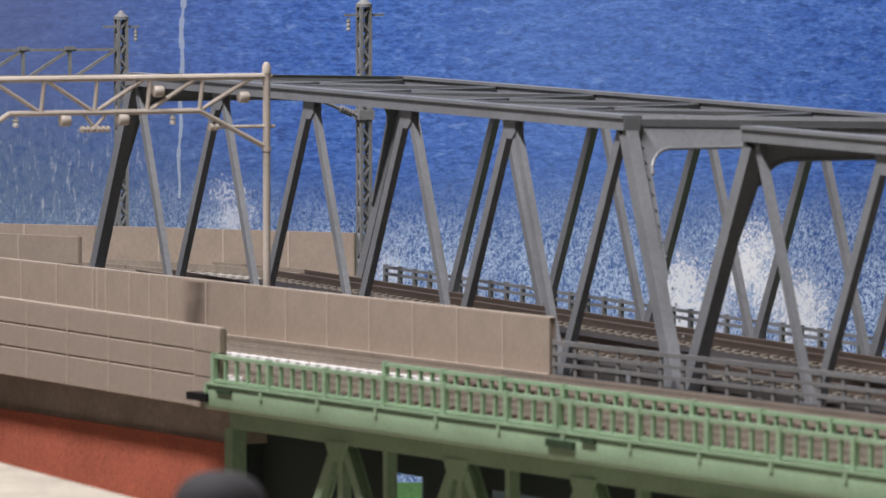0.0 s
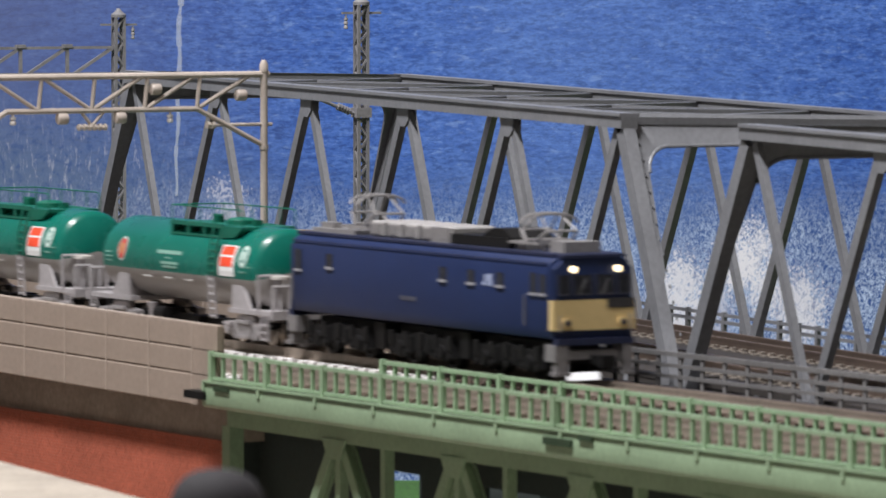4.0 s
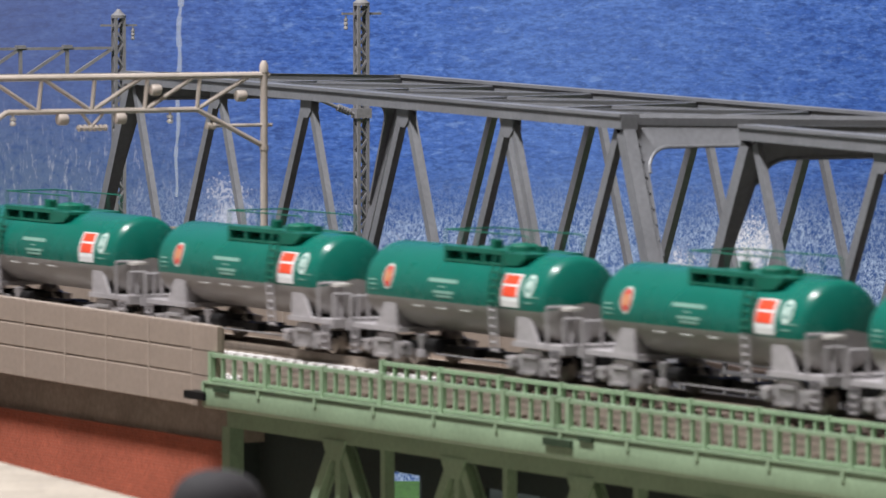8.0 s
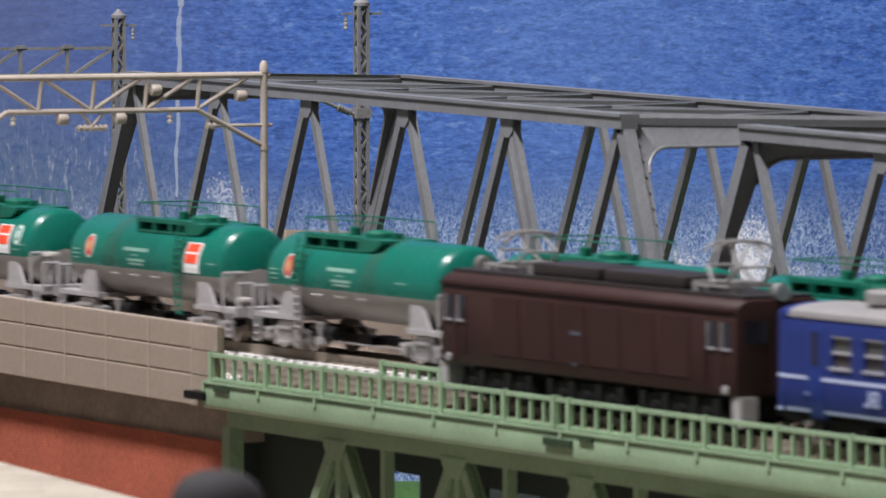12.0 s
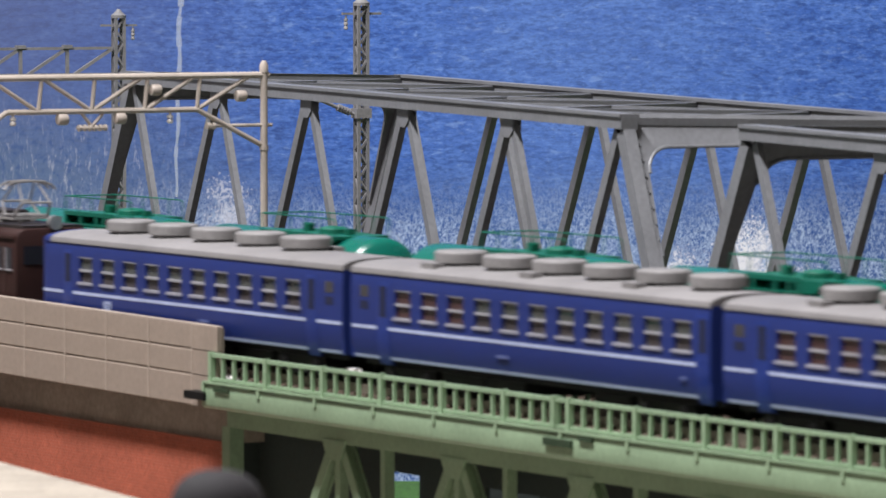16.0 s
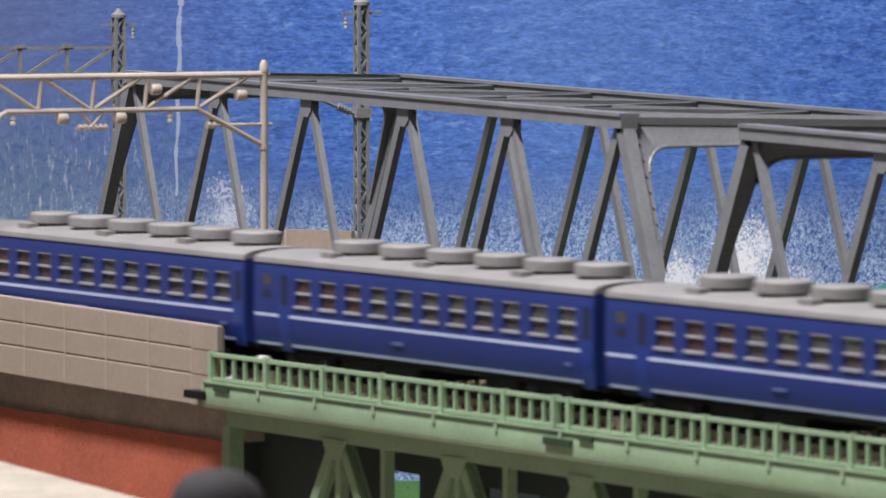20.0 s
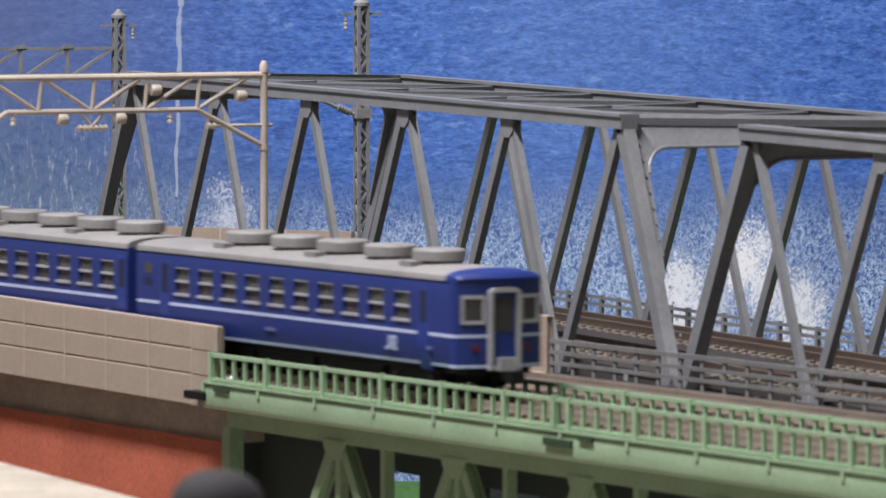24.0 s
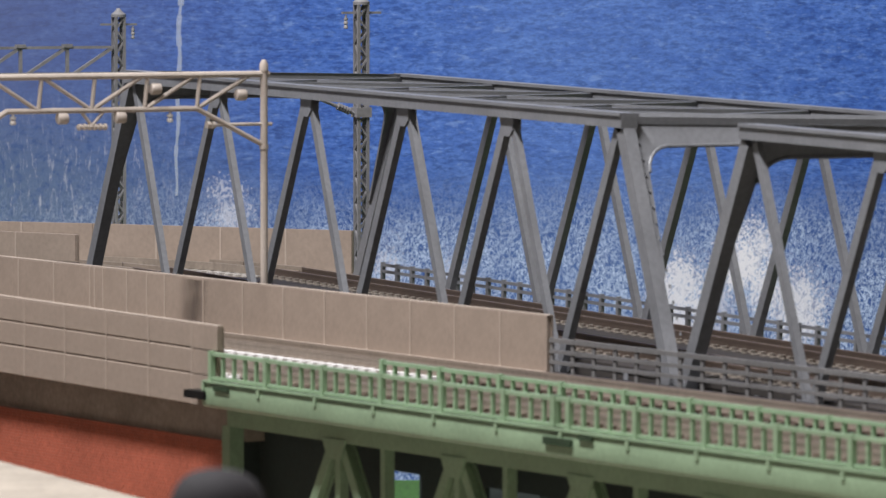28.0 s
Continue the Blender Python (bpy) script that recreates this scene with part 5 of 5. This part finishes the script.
    # roof gear
    for k in range(5):
        bm = boxes((-27.5 + 7.4 * k, -22.0 + 7.4 * k, -5.2, 5.2, 25.5, 28.8))
        soften(bm, 0.35, 1)
        rb = part("roof_box", bm, RESISTOR, c, "pale grey resistor box")
        part("box_mesh", boxes((-26.7 + 7.4 * k, -22.8 + 7.4 * k, -5.45, -5.15, 26.2, 28.1)), ROOF_GREY, rb)
    bm = boxes((8, 32, -5.6, 5.6, 25.5, 27.6))
    plate(bm, [(20, 27.6), (32, 27.6), (29, 29.4), (24, 29.4)], -5, 5)
    part("roof_cover", bm, BLACK, c)
    part("cab_cooler", boxes((46.2, 52, -4.2, 4.2, 25.4, 27.7)), ROOF_GREY, c)
    part("roof_base", boxes((-52, -33, -6, 6, 25.5, 26.4), (-1, 7, -5.4, 5.4, 25.5, 28.6)), ROOF_GREY, c)
    part("horn", boxes((34, 38, -5, -1, 25.4, 27.4), (-50, -44, -5, -3, 26.4, 27.6)), ROOF_GREY, c)
    pantograph(c, -34.0, 27.2, 6.2, PANTO, 11.5)
    pantograph(c, 38.5, 27.0, 5.4, PANTO, 11.5)
    # running gear
    for cx in (-36, 0, 36):
        b = part("bogie", boxes((cx - 13, cx + 13, -5.6, 5.6, 3.2, 7.8)), BLACK, c)
        for y in (-1, 1):
            bm = bmesh.new()
            plate(bm, [(cx - 14, 2.4), (cx - 13, 6.0), (cx - 4, 6.4), (cx, 7.2), (cx + 4, 6.4), (cx + 13, 6.0), (cx + 14, 2.4), (cx + 9, 1.4), (cx + 4, 3.0), (cx - 4, 3.0), (cx - 9, 1.4)], y * 7.6 - 0.6, y * 7.6 + 0.6)
            for xx in (-9, 9):
                rod(bm, (cx + xx, y * 7.2, 3.4), (cx + xx, y * 8.9, 3.4), 1.5, 12)
                rod(bm, (cx + xx * 0.45, y * 8.3, 2.6), (cx + xx * 0.45, y * 8.3, 6.0), 0.8, 8)
            part("side_frame", bm, BLACK, b)
            for xx in (-12.4, -6.2, 0.0, 6.2, 12.4):
                bm = boxes((cx + xx - 0.8, cx + xx + 0.8, y * 8.2 - 0.5, y * 8.2 + 0.5, 3.8, 6.8))
                rod(bm, (cx + xx, y * 7.6, 2.6), (cx + xx, y * 8.8, 2.6), 0.7, 8)
                part("spring", bm, DARK_GREY, b)
        for xx in (-8.4, 8.4):
            wheelset(c, cx + xx, 3.4, BLACK)
    part("tank_box", boxes((-20, -16, -8, 8, 2.6, 8)), BLACK, c)
    part("tank_box", boxes((16, 20, -8, 8, 2.6, 8)), BLACK, c)
    return c


# ---------------------------------------------------------------- brown locomotive
def brown_loco():
    c = thing("electric_locomotive", "dark brown electric locomotive with black roof and raised pantographs", "locomotive", 0, Y_NEAR, 0)
    h = 9.4
    bm = bmesh.new()
    prism(bm, [(-h, 7.0), (h, 7.0), (h, 22.4), (h - 0.7, 23.6), (h - 2.4, 24.4), (-h + 2.4, 24.4), (-h + 0.7, 23.6), (-h, 22.4)], -54.5, 54.5)
    soften(bm, 0.4, 2, 50)
    body = part("body", bm, BROWN, c, "dark brown body shell", smooth=True)
    part("gutter", boxes((-54, 54, -9.75, -9.3, 22.2, 22.8), (-54, 54, 9.3, 9.75, 22.2, 22.8)), BROWN, c)
    part("roof", boxes((-53.5, 53.5, -7.2, 7.2, 24.3, 25.0)), BROWN_ROOF, c)
    bm = boxes((-26, -1, -5.6, 5.6, 25, 27.4), (1, 30, -5.6, 5.6, 25, 27.4))
    soften(bm, 0.5, 2)
    part("roof_cover", bm, BROWN_ROOF, c, smooth=True)
    for s in (-1, 1):
        x0, x1 = sorted((s * 54.4, s * 54.8))
        for y0, y1 in ((-7.6, -2.8), (2.8, 7.6)):
            part("windscreen", boxes((x0, x1, y0, y1, 16.6, 20.6)), GLASS_DARK, body)
        part("front_door", boxes((x0, x1, -2.2, 2.2, 7.6, 21.2)), BROWN, body)
        part("headlight", made(rod, (s * 53.6, 0, 25.6), (s * 55.2, 0, 25.6), 1.6, 16), CHROME, body)
        for x in (46.2, 51.0):
            part("cab_window", boxes((*sorted((s * (x - 1.4), s * (x + 1.4))), -h - 0.1, -h + 0.2, 15.6, 20.2)), GLASS_DARK, body)
            part("window_sill", boxes((*sorted((s * (x - 1.7), s * (x + 1.7))), -h - 0.3, -h + 0.1, 15.2, 15.6)), SASH, body)
            part("window_frame", boxes((x * s - 1.6, x * s - 1.25, -h - 0.2, -h + 0.1, 15.6, 20.2)), SASH, body)
        part("cab_door", boxes((*sorted((s * 47.8, s * 49.4)), -h - 0.15, -h + 0.1, 8.0, 20.6)), BROWN, body)
        part("handrail", made(rod, (s * 44.4, -h - 0.5, 9), (s * 44.4, -h - 0.5, 18), 0.2, 6), BROWN, body)
        for y0 in (-9.0, 5.4):
            part("front_step", boxes((*sorted((s * 52.5, s * 55.4)), y0, y0 + 3.6, 1.6, 7.0)), SILVER_GREY, c)
        part("buffer_light", made(rod, (s * 51, -h - 0.4, 8.2), (s * 51, -h, 8.2), 0.8, 12), SILVER_GREY, body)
        coupler(c, s * 54.5, s)
    for k in range(6):
        x = -34 + 12.4 * k
        part("filter_panel", boxes((x, x + 10.2, -h - 0.18, -h + 0.1, 9.6, 20.6)), BROWN, body, "framed side panel")
    part("number_plate", boxes((-4.4, -0.4, -h - 0.3, -h - 0.1, 14.9, 15.7)), DIM_PLATE, body)
    part("builder_plate", boxes((-3.4, -2.0, -h - 0.3, -h - 0.1, 9.2, 9.9)), DIM_PLATE, body)
    pantograph(c, -37, 26.2, 6.0, PANTO, 12.5)
    pantograph(c, 40, 26.2, 7.6, PANTO, 12.5)
    part("roof_insulator", boxes((-30, -27, -4, 4, 25, 26.6), (32, 34, -5, 5, 25, 26.8), (-49, -46, -3, 3, 25, 26.2)), ROOF_GREY, c)
    for cx in (-34, 0, 34):
        b = part("bogie", boxes((cx - 14, cx + 14, -5.8, 5.8, 2.6, 6.8)), BLACK, c)
        for y in (-1, 1):
            bm = bmesh.new()
            plate(bm, [(cx - 15, 2.2), (cx - 14, 6.0), (cx + 14, 6.0), (cx + 15, 2.2), (cx + 9, 1.2), (cx + 4, 2.8), (cx - 4, 2.8), (cx - 9, 1.2)], y * 7.8 - 0.6, y * 7.8 + 0.6)
            for xx in (-9, 0, 9):
                rod(bm, (cx + xx, y * 7.4, 3.4), (cx + xx, y * 9.0, 3.4), 1.4, 12)
            part("side_frame", bm, BLACK, b)
            for xx in (-13, -5, 5, 13):
                bm = boxes((cx + xx - 0.9, cx + xx + 0.9, y * 8.5 - 0.5, y * 8.5 + 0.5, 3.4, 6.4))
                rod(bm, (cx + xx, y * 7.8, 2.4), (cx + xx, y * 9.0, 2.4), 0.8, 8)
                part("spring", bm, DARK_GREY, b)
        for xx in (-9, 9):
            wheelset(c, cx + xx, 3.4, BLACK)
    return c


# ---------------------------------------------------------------- blue coaches
COACH = 139.2


def bulge(z):
    """How far the coach side lies inward at height z: it curves in below the waist and under the eaves."""
    return 0.78 * max(0.0, (11.6 - z) / 5.7) ** 2 + 0.30 * max(0.0, (z - 19.5) / 3.4) ** 2


def sheet(bm, x0, x1, side, h, z0, z1, lift=0.0, thick=0.9):
    """A strip of coach side that follows its curve."""
    n = max(1, int((z1 - z0) / 0.9))
    zz = [z0 + (z1 - z0) * k / n for k in range(n + 1)]
    prism(bm, [(side * (h - bulge(z) + lift), z) for z in zz] + [(side * (h - bulge(z) - thick), z) for z in zz[::-1]], x0, x1)


def coach(label, kind_end):
    """x runs from 0 (vestibule end) to COACH; kind_end: the far end is a driving-style end with a gangway door."""
    c = thing("passenger_coach", label, "railway coach", 0, Y_NEAR, 0, group="blue coaches")
    h = 9.65
    z0, zs, zw, zt = 5.9, 14.2, 19.9, 22.9
    count = 10 if kind_end else 11
    first, pitch, wide = 21.3, 10.56, 6.3
    doors = [(13.3, 4.6)] + [((first + pitch * 9 + 8.6) if kind_end else 134.0, 4.6)]
    if not kind_end:
        doors[0] = (13.3, 4.6)
    cuts = sorted([(first + pitch * k - wide / 2, first + pitch * k + wide / 2) for k in range(count)])
    for side in (-1, 1):
        y0, y1 = sorted((side * h, side * (h - 0.9)))
        tail = COACH - (3.6 if kind_end else 2.6)
        bm = bmesh.new()
        sheet(bm, 0, tail, side, h, z0, zs)
        sheet(bm, 0, tail, side, h, zw, zt)
        x = 0.0
        for a, b in cuts:
            box(bm, x, a, y0, y1, zs, zw)
            x = b
        box(bm, x, tail, y0, y1, zs, zw)
        wall = part("side_wall", bm, BLUE, c, "glossy blue side wall", smooth=True)
        yo, yi = side * (h + 0.08), side * (h - 0.3)
        a, b = sorted((yo, yi))
        edges = [0.6] + [v for d, w in sorted(doors) for v in (d - w / 2, d + w / 2)] + [tail - 0.05]
        for e0, e1 in zip(edges[::2], edges[1::2]):
            if e1 - e0 > 0.5:
                part("stripe", boxes((e0, e1, a, b, 11.8, 12.45)), STRIPE, wall, "white waist stripe")
                part("stripe", made(sheet, e0, e1, side, h, 6.0, 6.6, 0.07, 0.3), STRIPE, wall, "white sill stripe")
        for d, w in doors:
            bm = bmesh.new()
            sheet(bm, d - w / 2, d + w / 2, side, h, 5.0, 13.2, 0.10, 0.4)
            sheet(bm, d - w / 2, d + w / 2, side, h, 13.2, 21.2, 0.03, 0.4)
            dr = part("door", bm, BLUE_DOOR, wall, "recessed blue folding door", smooth=True)
            part("door_window", boxes((d - 1.3, d + 1.3, *sorted((side * (h + 0.1), side * (h - 0.1))), 14.4, 20.4)), NAVY_PANE, dr)
        for k, (a0, b0) in enumerate(cuts):
            wn = part("window", boxes((a0, b0, *sorted((side * (h - 0.5), side * (h - 0.7))), zs, zs + 2.8)), GLASS_BROWN if k < 3 and not kind_end else GLASS, wall)
            part("upper_pane", boxes((a0, b0, *sorted((side * (h - 0.5), side * (h - 0.7))), zs + 2.8, zw)), GLASS_BROWN if k < 3 and not kind_end else GLASS_MILKY, wn)
            yy = sorted((side * (h - 0.05), side * (h - 0.55)))
            fr = boxes((a0, b0, *yy, zw - 0.3, zw), (a0, b0, *yy, zs + 2.55, zs + 3.05))
            part("sash", fr, SASH, wn, "pale grey window sash")
            part("window_sill", boxes((a0 - 0.4, b0 + 0.4, *sorted((side * (h + 0.3), side * (h - 0.4))), zs - 0.25, zs + 0.3)), SILL, wn)
        for v0, v1, z, zz, mt in ((4.0, 7.4, 18.0, 20.2, DOOR_PANE), (4.0, 7.4, 15.6, 17.2, NAVY_PANE)):
            part("vestibule_window", boxes((v0, v1, *sorted((side * (h + 0.05), side * (h - 0.3))), z, zz)), mt, wall)
        part("print_line", boxes((58.5, 63, a, b, 9.0, 9.6)), DIM_PRINT, wall)
        part("print_line", boxes((126.3, 128.3, a, b, 9.0, 9.7)), DIM_PRINT, wall)
        if kind_end:
            bm = bmesh.new()
            for u0, u1, q0, q1 in ((-1.0, -0.4, 8.5, 11.0), (-2.2, -1.0, 8.2, 8.75), (0.3, 0.85, 8.2, 11.0), (0.85, 2.2, 10.5, 11.0), (1.75, 2.3, 9.5, 10.5), (0.85, 2.0, 9.2, 9.6), (1.6, 2.3, 8.2, 9.0)):
                lo, hi = sorted((109.2 - 2.7 * side - side * u0, 109.2 - 2.7 * side - side * u1))
                box(bm, lo, hi, a, b, q0, q1)
            part("emblem", bm, STRIPE, wall, "pale company emblem")
    # roof
    arc = [(h * math.cos(a), zt + 2.1 * math.sin(a) ** 0.7) for a in [math.pi * k / 14 for k in range(15)]]
    bm = bmesh.new()
    end_x = COACH - (5.5 if kind_end else 2.6)
    prism(bm, arc + [(-h, zt - 0.3), (h, zt - 0.3)], 0, end_x)
    roof = part("roof", bm, COACH_ROOF, c, "matt grey rounded roof", smooth=True)
    if kind_end:
        rings = []
        bm = bmesh.new()
        for f, drop, shrink in ((0, 0, 1), (0.45, 0.15, 0.995), (0.75, 0.6, 0.985), (0.92, 1.4, 0.965), (1.0, 2.6, 0.94)):
            xx = end_x + (COACH - end_x + 0.6) * f
            rings.append([bm.verts.new((xx - 1.9 * f * max(0.0, abs(y) / h - 0.35) / 0.65, y * shrink, max(zt - 0.3, zt + (z - zt) * (1 - drop / 3.0)))) for y, z in arc + [(-h, zt - 0.3), (h, zt - 0.3)]])
        for r0, r1 in zip(rings, rings[1:]):
            m = len(r0)
            for i in range(m):
                bm.faces.new((r0[i], r0[(i + 1) % m], r1[(i + 1) % m], r1[i]))
        bm.faces.new(rings[-1])
        part("end_dome", bm, BLUE, roof, "blue domed roof end", smooth=True)
    for k in range(6 if not kind_end else 5):
        x = 33.9 + 20.0 * k if kind_end else 27.5 + 19.2 * k
        bm = bmesh.new()
        lathe(bm, [(0, 4.1), (0.75, 4.2), (0.8, 4.95), (0.95, 5.12), (2.55, 5.12), (2.75, 5.1), (3.0, 4.9), (3.12, 4.7), (3.17, 4.4), (3.22, 0.3)], (0, 0, 0), n=28)
        for v in bm.verts:
            v.co.x = v.co.x * 1.15 + x
            v.co.z += zt + 1.75
        u = part("cooler", bm, ROOF_GREY, roof, "round grey roof cooler", smooth=True)
        if k % 2 == 0:
            part("cooler_box", boxes((x - 2.4, x + 2.4, -7.6, -5.0, zt + 1.1, zt + 2.6)), ROOF_GREY, u)
    # ends
    part("end_wall", boxes((0, 0.8, -h + 0.3, h - 0.3, z0, zt)), BLUE, c)
    part("gangway", boxes((-1.6, 0.2, -3.6, 3.6, 5.6, 21.5)), BLACK, c)
    if kind_end:
        e = COACH
        def rounded(grow):
            pts = [(e - 3.6, -h - grow), (e - 2.2 + grow * 0.5, -h + 0.05 - grow), (e - 1.6 + grow, -h + 0.5 - grow * 0.5), (e + grow, -3.5 - grow * 0.3)]
            return pts + [(px, -py) for px, py in pts[::-1]]

        bm = bmesh.new()
        slab(bm, rounded(0), z0, zt + 0.4)
        end = part("end_wall", bm, BLUE, c, "blue end wall with rounded corners", smooth=True)
        for q0, q1 in ((11.8, 12.45), (6.0, 6.6)):
            bm = bmesh.new()
            slab(bm, rounded(0.08), q0, q1)
            part("stripe", bm, STRIPE, end, "white stripe round the end", smooth=True)
        for s in (-1, 1):
            way = Vector((1.6, h - 4.0))
            face = Matrix.Diagonal((1, -s, 1, 1)) @ Matrix.Translation((e - 1.6, -h + 0.5, 0)) @ Matrix.Rotation(math.atan2(way.y, way.x), 4, "Z")
            for nm, rows, mt in (("end_window", ((0.9, 5.3, -0.06, 0.2, 14.8, 19.6),), DOOR_PANE),
                                 ("window_frame", ((0.7, 5.5, -0.3, 0.2, 14.4, 15.1), (0.7, 5.5, -0.3, 0.2, 19.3, 20.0), (0.7, 1.3, -0.3, 0.2, 15.1, 19.3), (4.9, 5.5, -0.3, 0.2, 15.1, 19.3)), FRAME_PALE)):
                bm = boxes(*rows)
                bm.transform(face)
                part(nm, bm, mt, end)
            part("tail_light", made(rod, (e - 1.0, s * 5.6, 9.8), (e - 0.3, s * 5.6, 9.8), 0.75, 12), TAIL_RED, end)
        bm = boxes((e, e + 1.2, -3.4, -2.7, 6.0, 20.6), (e, e + 1.2, 2.7, 3.4, 6.0, 20.6), (e, e + 1.2, -3.4, 3.4, 5.6, 6.4))
        plate_pts = [(-3.4, 20.5), (3.4, 20.5), (3.1, 21.0), (2.3, 21.4), (-2.3, 21.4), (-3.1, 21.0)]
        prism(bm, plate_pts, e, e + 1.2)
        gw = part("gangway_frame", bm, FRAME_PALE, end, "pale grey gangway door frame")
        part("gangway_door", boxes((e, e + 0.3, -2.7, 2.7, 6.4, 20.5)), BLUE_DOOR, gw)
        part("door_glass", boxes((e + 0.25, e + 0.45, -2.0, 2.0, 13.0, 19.6)), DOOR_PANE, gw)
        part("door_step", boxes((e + 0.3, e + 1.8, -1.7, 1.9, 5.4, 8.0)), FRAME_PALE, gw)
    else:
        part("end_wall", boxes((COACH - 3.2, COACH - 2.5, -h + 0.2, h - 0.2, z0, zt)), BLUE, c)
        part("gangway", boxes((COACH - 2.6, COACH + 1.6, -3.6, 3.6, 5.6, 21.5)), BLACK, c)
    # inside
    part("inner_floor", boxes((1, COACH - 4, -h + 1, h - 1, z0, z0 + 0.8)), SEAT, c)
    bm = bmesh.new()
    for k in range(count):
        for s in (-1, 1):
            x = first + pitch * k
            box(bm, x + pitch / 2 - 1.0, x + pitch / 2 + 1.0, *sorted((s * 2.4, s * 8.4)), z0 + 0.8, 16.4)
            box(bm, x - 4, x + 4, *sorted((s * 2.4, s * 8.4)), z0 + 0.8, 10.5)
    part("seat_row", bm, SEAT, c, "brown seats behind the windows")
    part("partition", boxes((16.5, 17.1, -h + 1, h - 1, z0, zt), (COACH - 18, COACH - 17.4, -h + 1, h - 1, z0, zt)), INSIDE, c)
    # underframe and bogies
    part("underframe", boxes((2, COACH - 2, -7.2, 7.2, 4.6, 5.9)), BLACK, c)
    for q0, q1, q2 in ((34, 50, 1.8), (51, 76 if kind_end else 66, 2.0), (78 if kind_end else 92, 105, 1.8)):
        part("equipment_box", boxes((q0, q1, -7.6, 7.6, q2, 4.6)), BLACK, c)
    for cx in (21.0, COACH - 21.0):
        b = part("bogie", boxes((cx - 9, cx + 9, -5.6, 5.6, 2.8, 4.8)), BLACK, c)
        for y in (-1, 1):
            bm = bmesh.new()
            plate(bm, [(cx - 11, 2.2), (cx - 10, 4.6), (cx + 10, 4.6), (cx + 11, 2.2), (cx + 7, 1.2), (cx + 4, 2.6), (cx + 3, 1.2), (cx - 3, 1.2), (cx - 4, 2.6), (cx - 7, 1.2)], y * 7.2 - 0.6, y * 7.2 + 0.6)
            for xx in (-7, 7):
                rod(bm, (cx + xx, y * 6.8, 3.0), (cx + xx, y * 8.4, 3.0), 1.2, 10)
            part("side_frame", bm, BLACK, b)
        for xx in (-7, 7):
            wheelset(c, cx + xx, 2.8, BLACK)
    coupler(c, 0, -1)
    coupler(c, COACH, 1)
    return c


# ---------------------------------------------------------------- the two trains
TANK_PITCH = 97.0
LABEL_A = "green and grey tank wagon with red-white placard and top walkway"
LABEL_C = "green and grey tank wagon with placard and offset walkway"
LABEL_B = "plain green and grey tank wagon with walkway set to one end"
wagon_a = tank_wagon(LABEL_A, -8.0, 18.0, True, True)
wagon_c = tank_wagon(LABEL_C, -24.5, -22.5, True, True)
wagon_b = tank_wagon(LABEL_B, -24.5, -22.5, False, False)
wagon_l = tank_wagon("green and grey tank wagon with placard and long green ladder", -8.0, 18.0, True, False, True)
wagons = [wagon_a]
for k, base in enumerate("aaacbblaaaa"):
    src = {"a": wagon_a, "b": wagon_b, "c": wagon_c, "l": wagon_l}[base]
    used = src in wagons
    wagons.append(copy_thing(src, src.matrix_basis.copy()) if used else src)
for w, x in ((wagons[6], 6.0), (wagon_l, -19.0)):
    part("soot_band", made(wrap, x - 1, x + 5.0, -10, 95, 0.05, 10), SOOT, w, "brown soot band round the barrel")
loco_blue, loco_brown = blue_loco(), brown_loco()
coach_end = coach("blue passenger coach with grey roof, white stripes and gangway end", True)
coach_mid = coach("blue passenger coach with grey roof, white stripes and sash windows", False)
coaches = [copy_thing(coach_end, coach_end.matrix_basis.copy()), coach_mid]
coaches += [copy_thing(coach_mid, coach_mid.matrix_basis.copy()) for k in range(3)]
coaches.append(coach_end)

# place along the track (mm) of the third wagon's placard, and of the second coach's left end
TANKS = [(0.0, -588), (0.5, -548), (1.0, -507.5), (1.5, -467), (2.0, -427), (2.5, -385.5), (3.0, -344), (3.5, -304), (5.5, -145.2), (6.0, -105.8),
         (6.5, -66), (7.0, -26), (7.5, 14.3), (8.0, 54.5), (8.5, 95), (9.0, 136.8), (9.5, 179), (10.0, 221), (10.5, 263.5), (11.0, 308),
         (11.5, 353), (12.0, 398), (12.5, 442.5), (14.5, 618.5), (17.0, 837), (19.0, 1022), (21.0, 1205), (24.0, 1475), (28.0, 1835)]
COACHES = [(0.0, 1239), (5.0, 871), (10.0, 505.3), (10.5, 468.7), (11.0, 431.6), (11.5, 394.4), (12.3, 332.6), (14.5, 165.5), (15.0, 130), (15.5, 93.5),
           (16.0, 55.8), (16.5, 17.5), (17.0, -21.2), (17.5, -59.8), (18.0, -100.5), (18.5, -142), (19.0, -183.5), (19.5, -225.5), (21.0, -353), (21.5, -396), (23.5, -566),
           (24.0, -603.5), (24.5, -640.5), (25.0, -678), (25.5, -717), (26.0, -756), (26.5, -795), (27.0, -833), (28.0, -910)]


def motions():
    walk(loco_blue, [(t, pose((s + 278.7) * MM, Y_FAR * MM, 0)) for t, s in TANKS])
    for k, w in enumerate(wagons):
        walk(w, [(t, pose((s - 24.9 - TANK_PITCH * (k - 2)) * MM, Y_FAR * MM, 0)) for t, s in TANKS])
    walk(loco_brown, [(t, pose((s - 209.5) * MM, Y_NEAR * MM, 0)) for t, s in COACHES])
    for k, w in enumerate(coaches):
        if k == 0:
            walk(w, [(t, pose((s - 3.4) * MM, Y_NEAR * MM, 0, 0, 0, 180)) for t, s in COACHES])
        else:
            walk(w, [(t, pose((s + 141.0 * (k - 1)) * MM, Y_NEAR * MM, 0)) for t, s in COACHES])


motions()
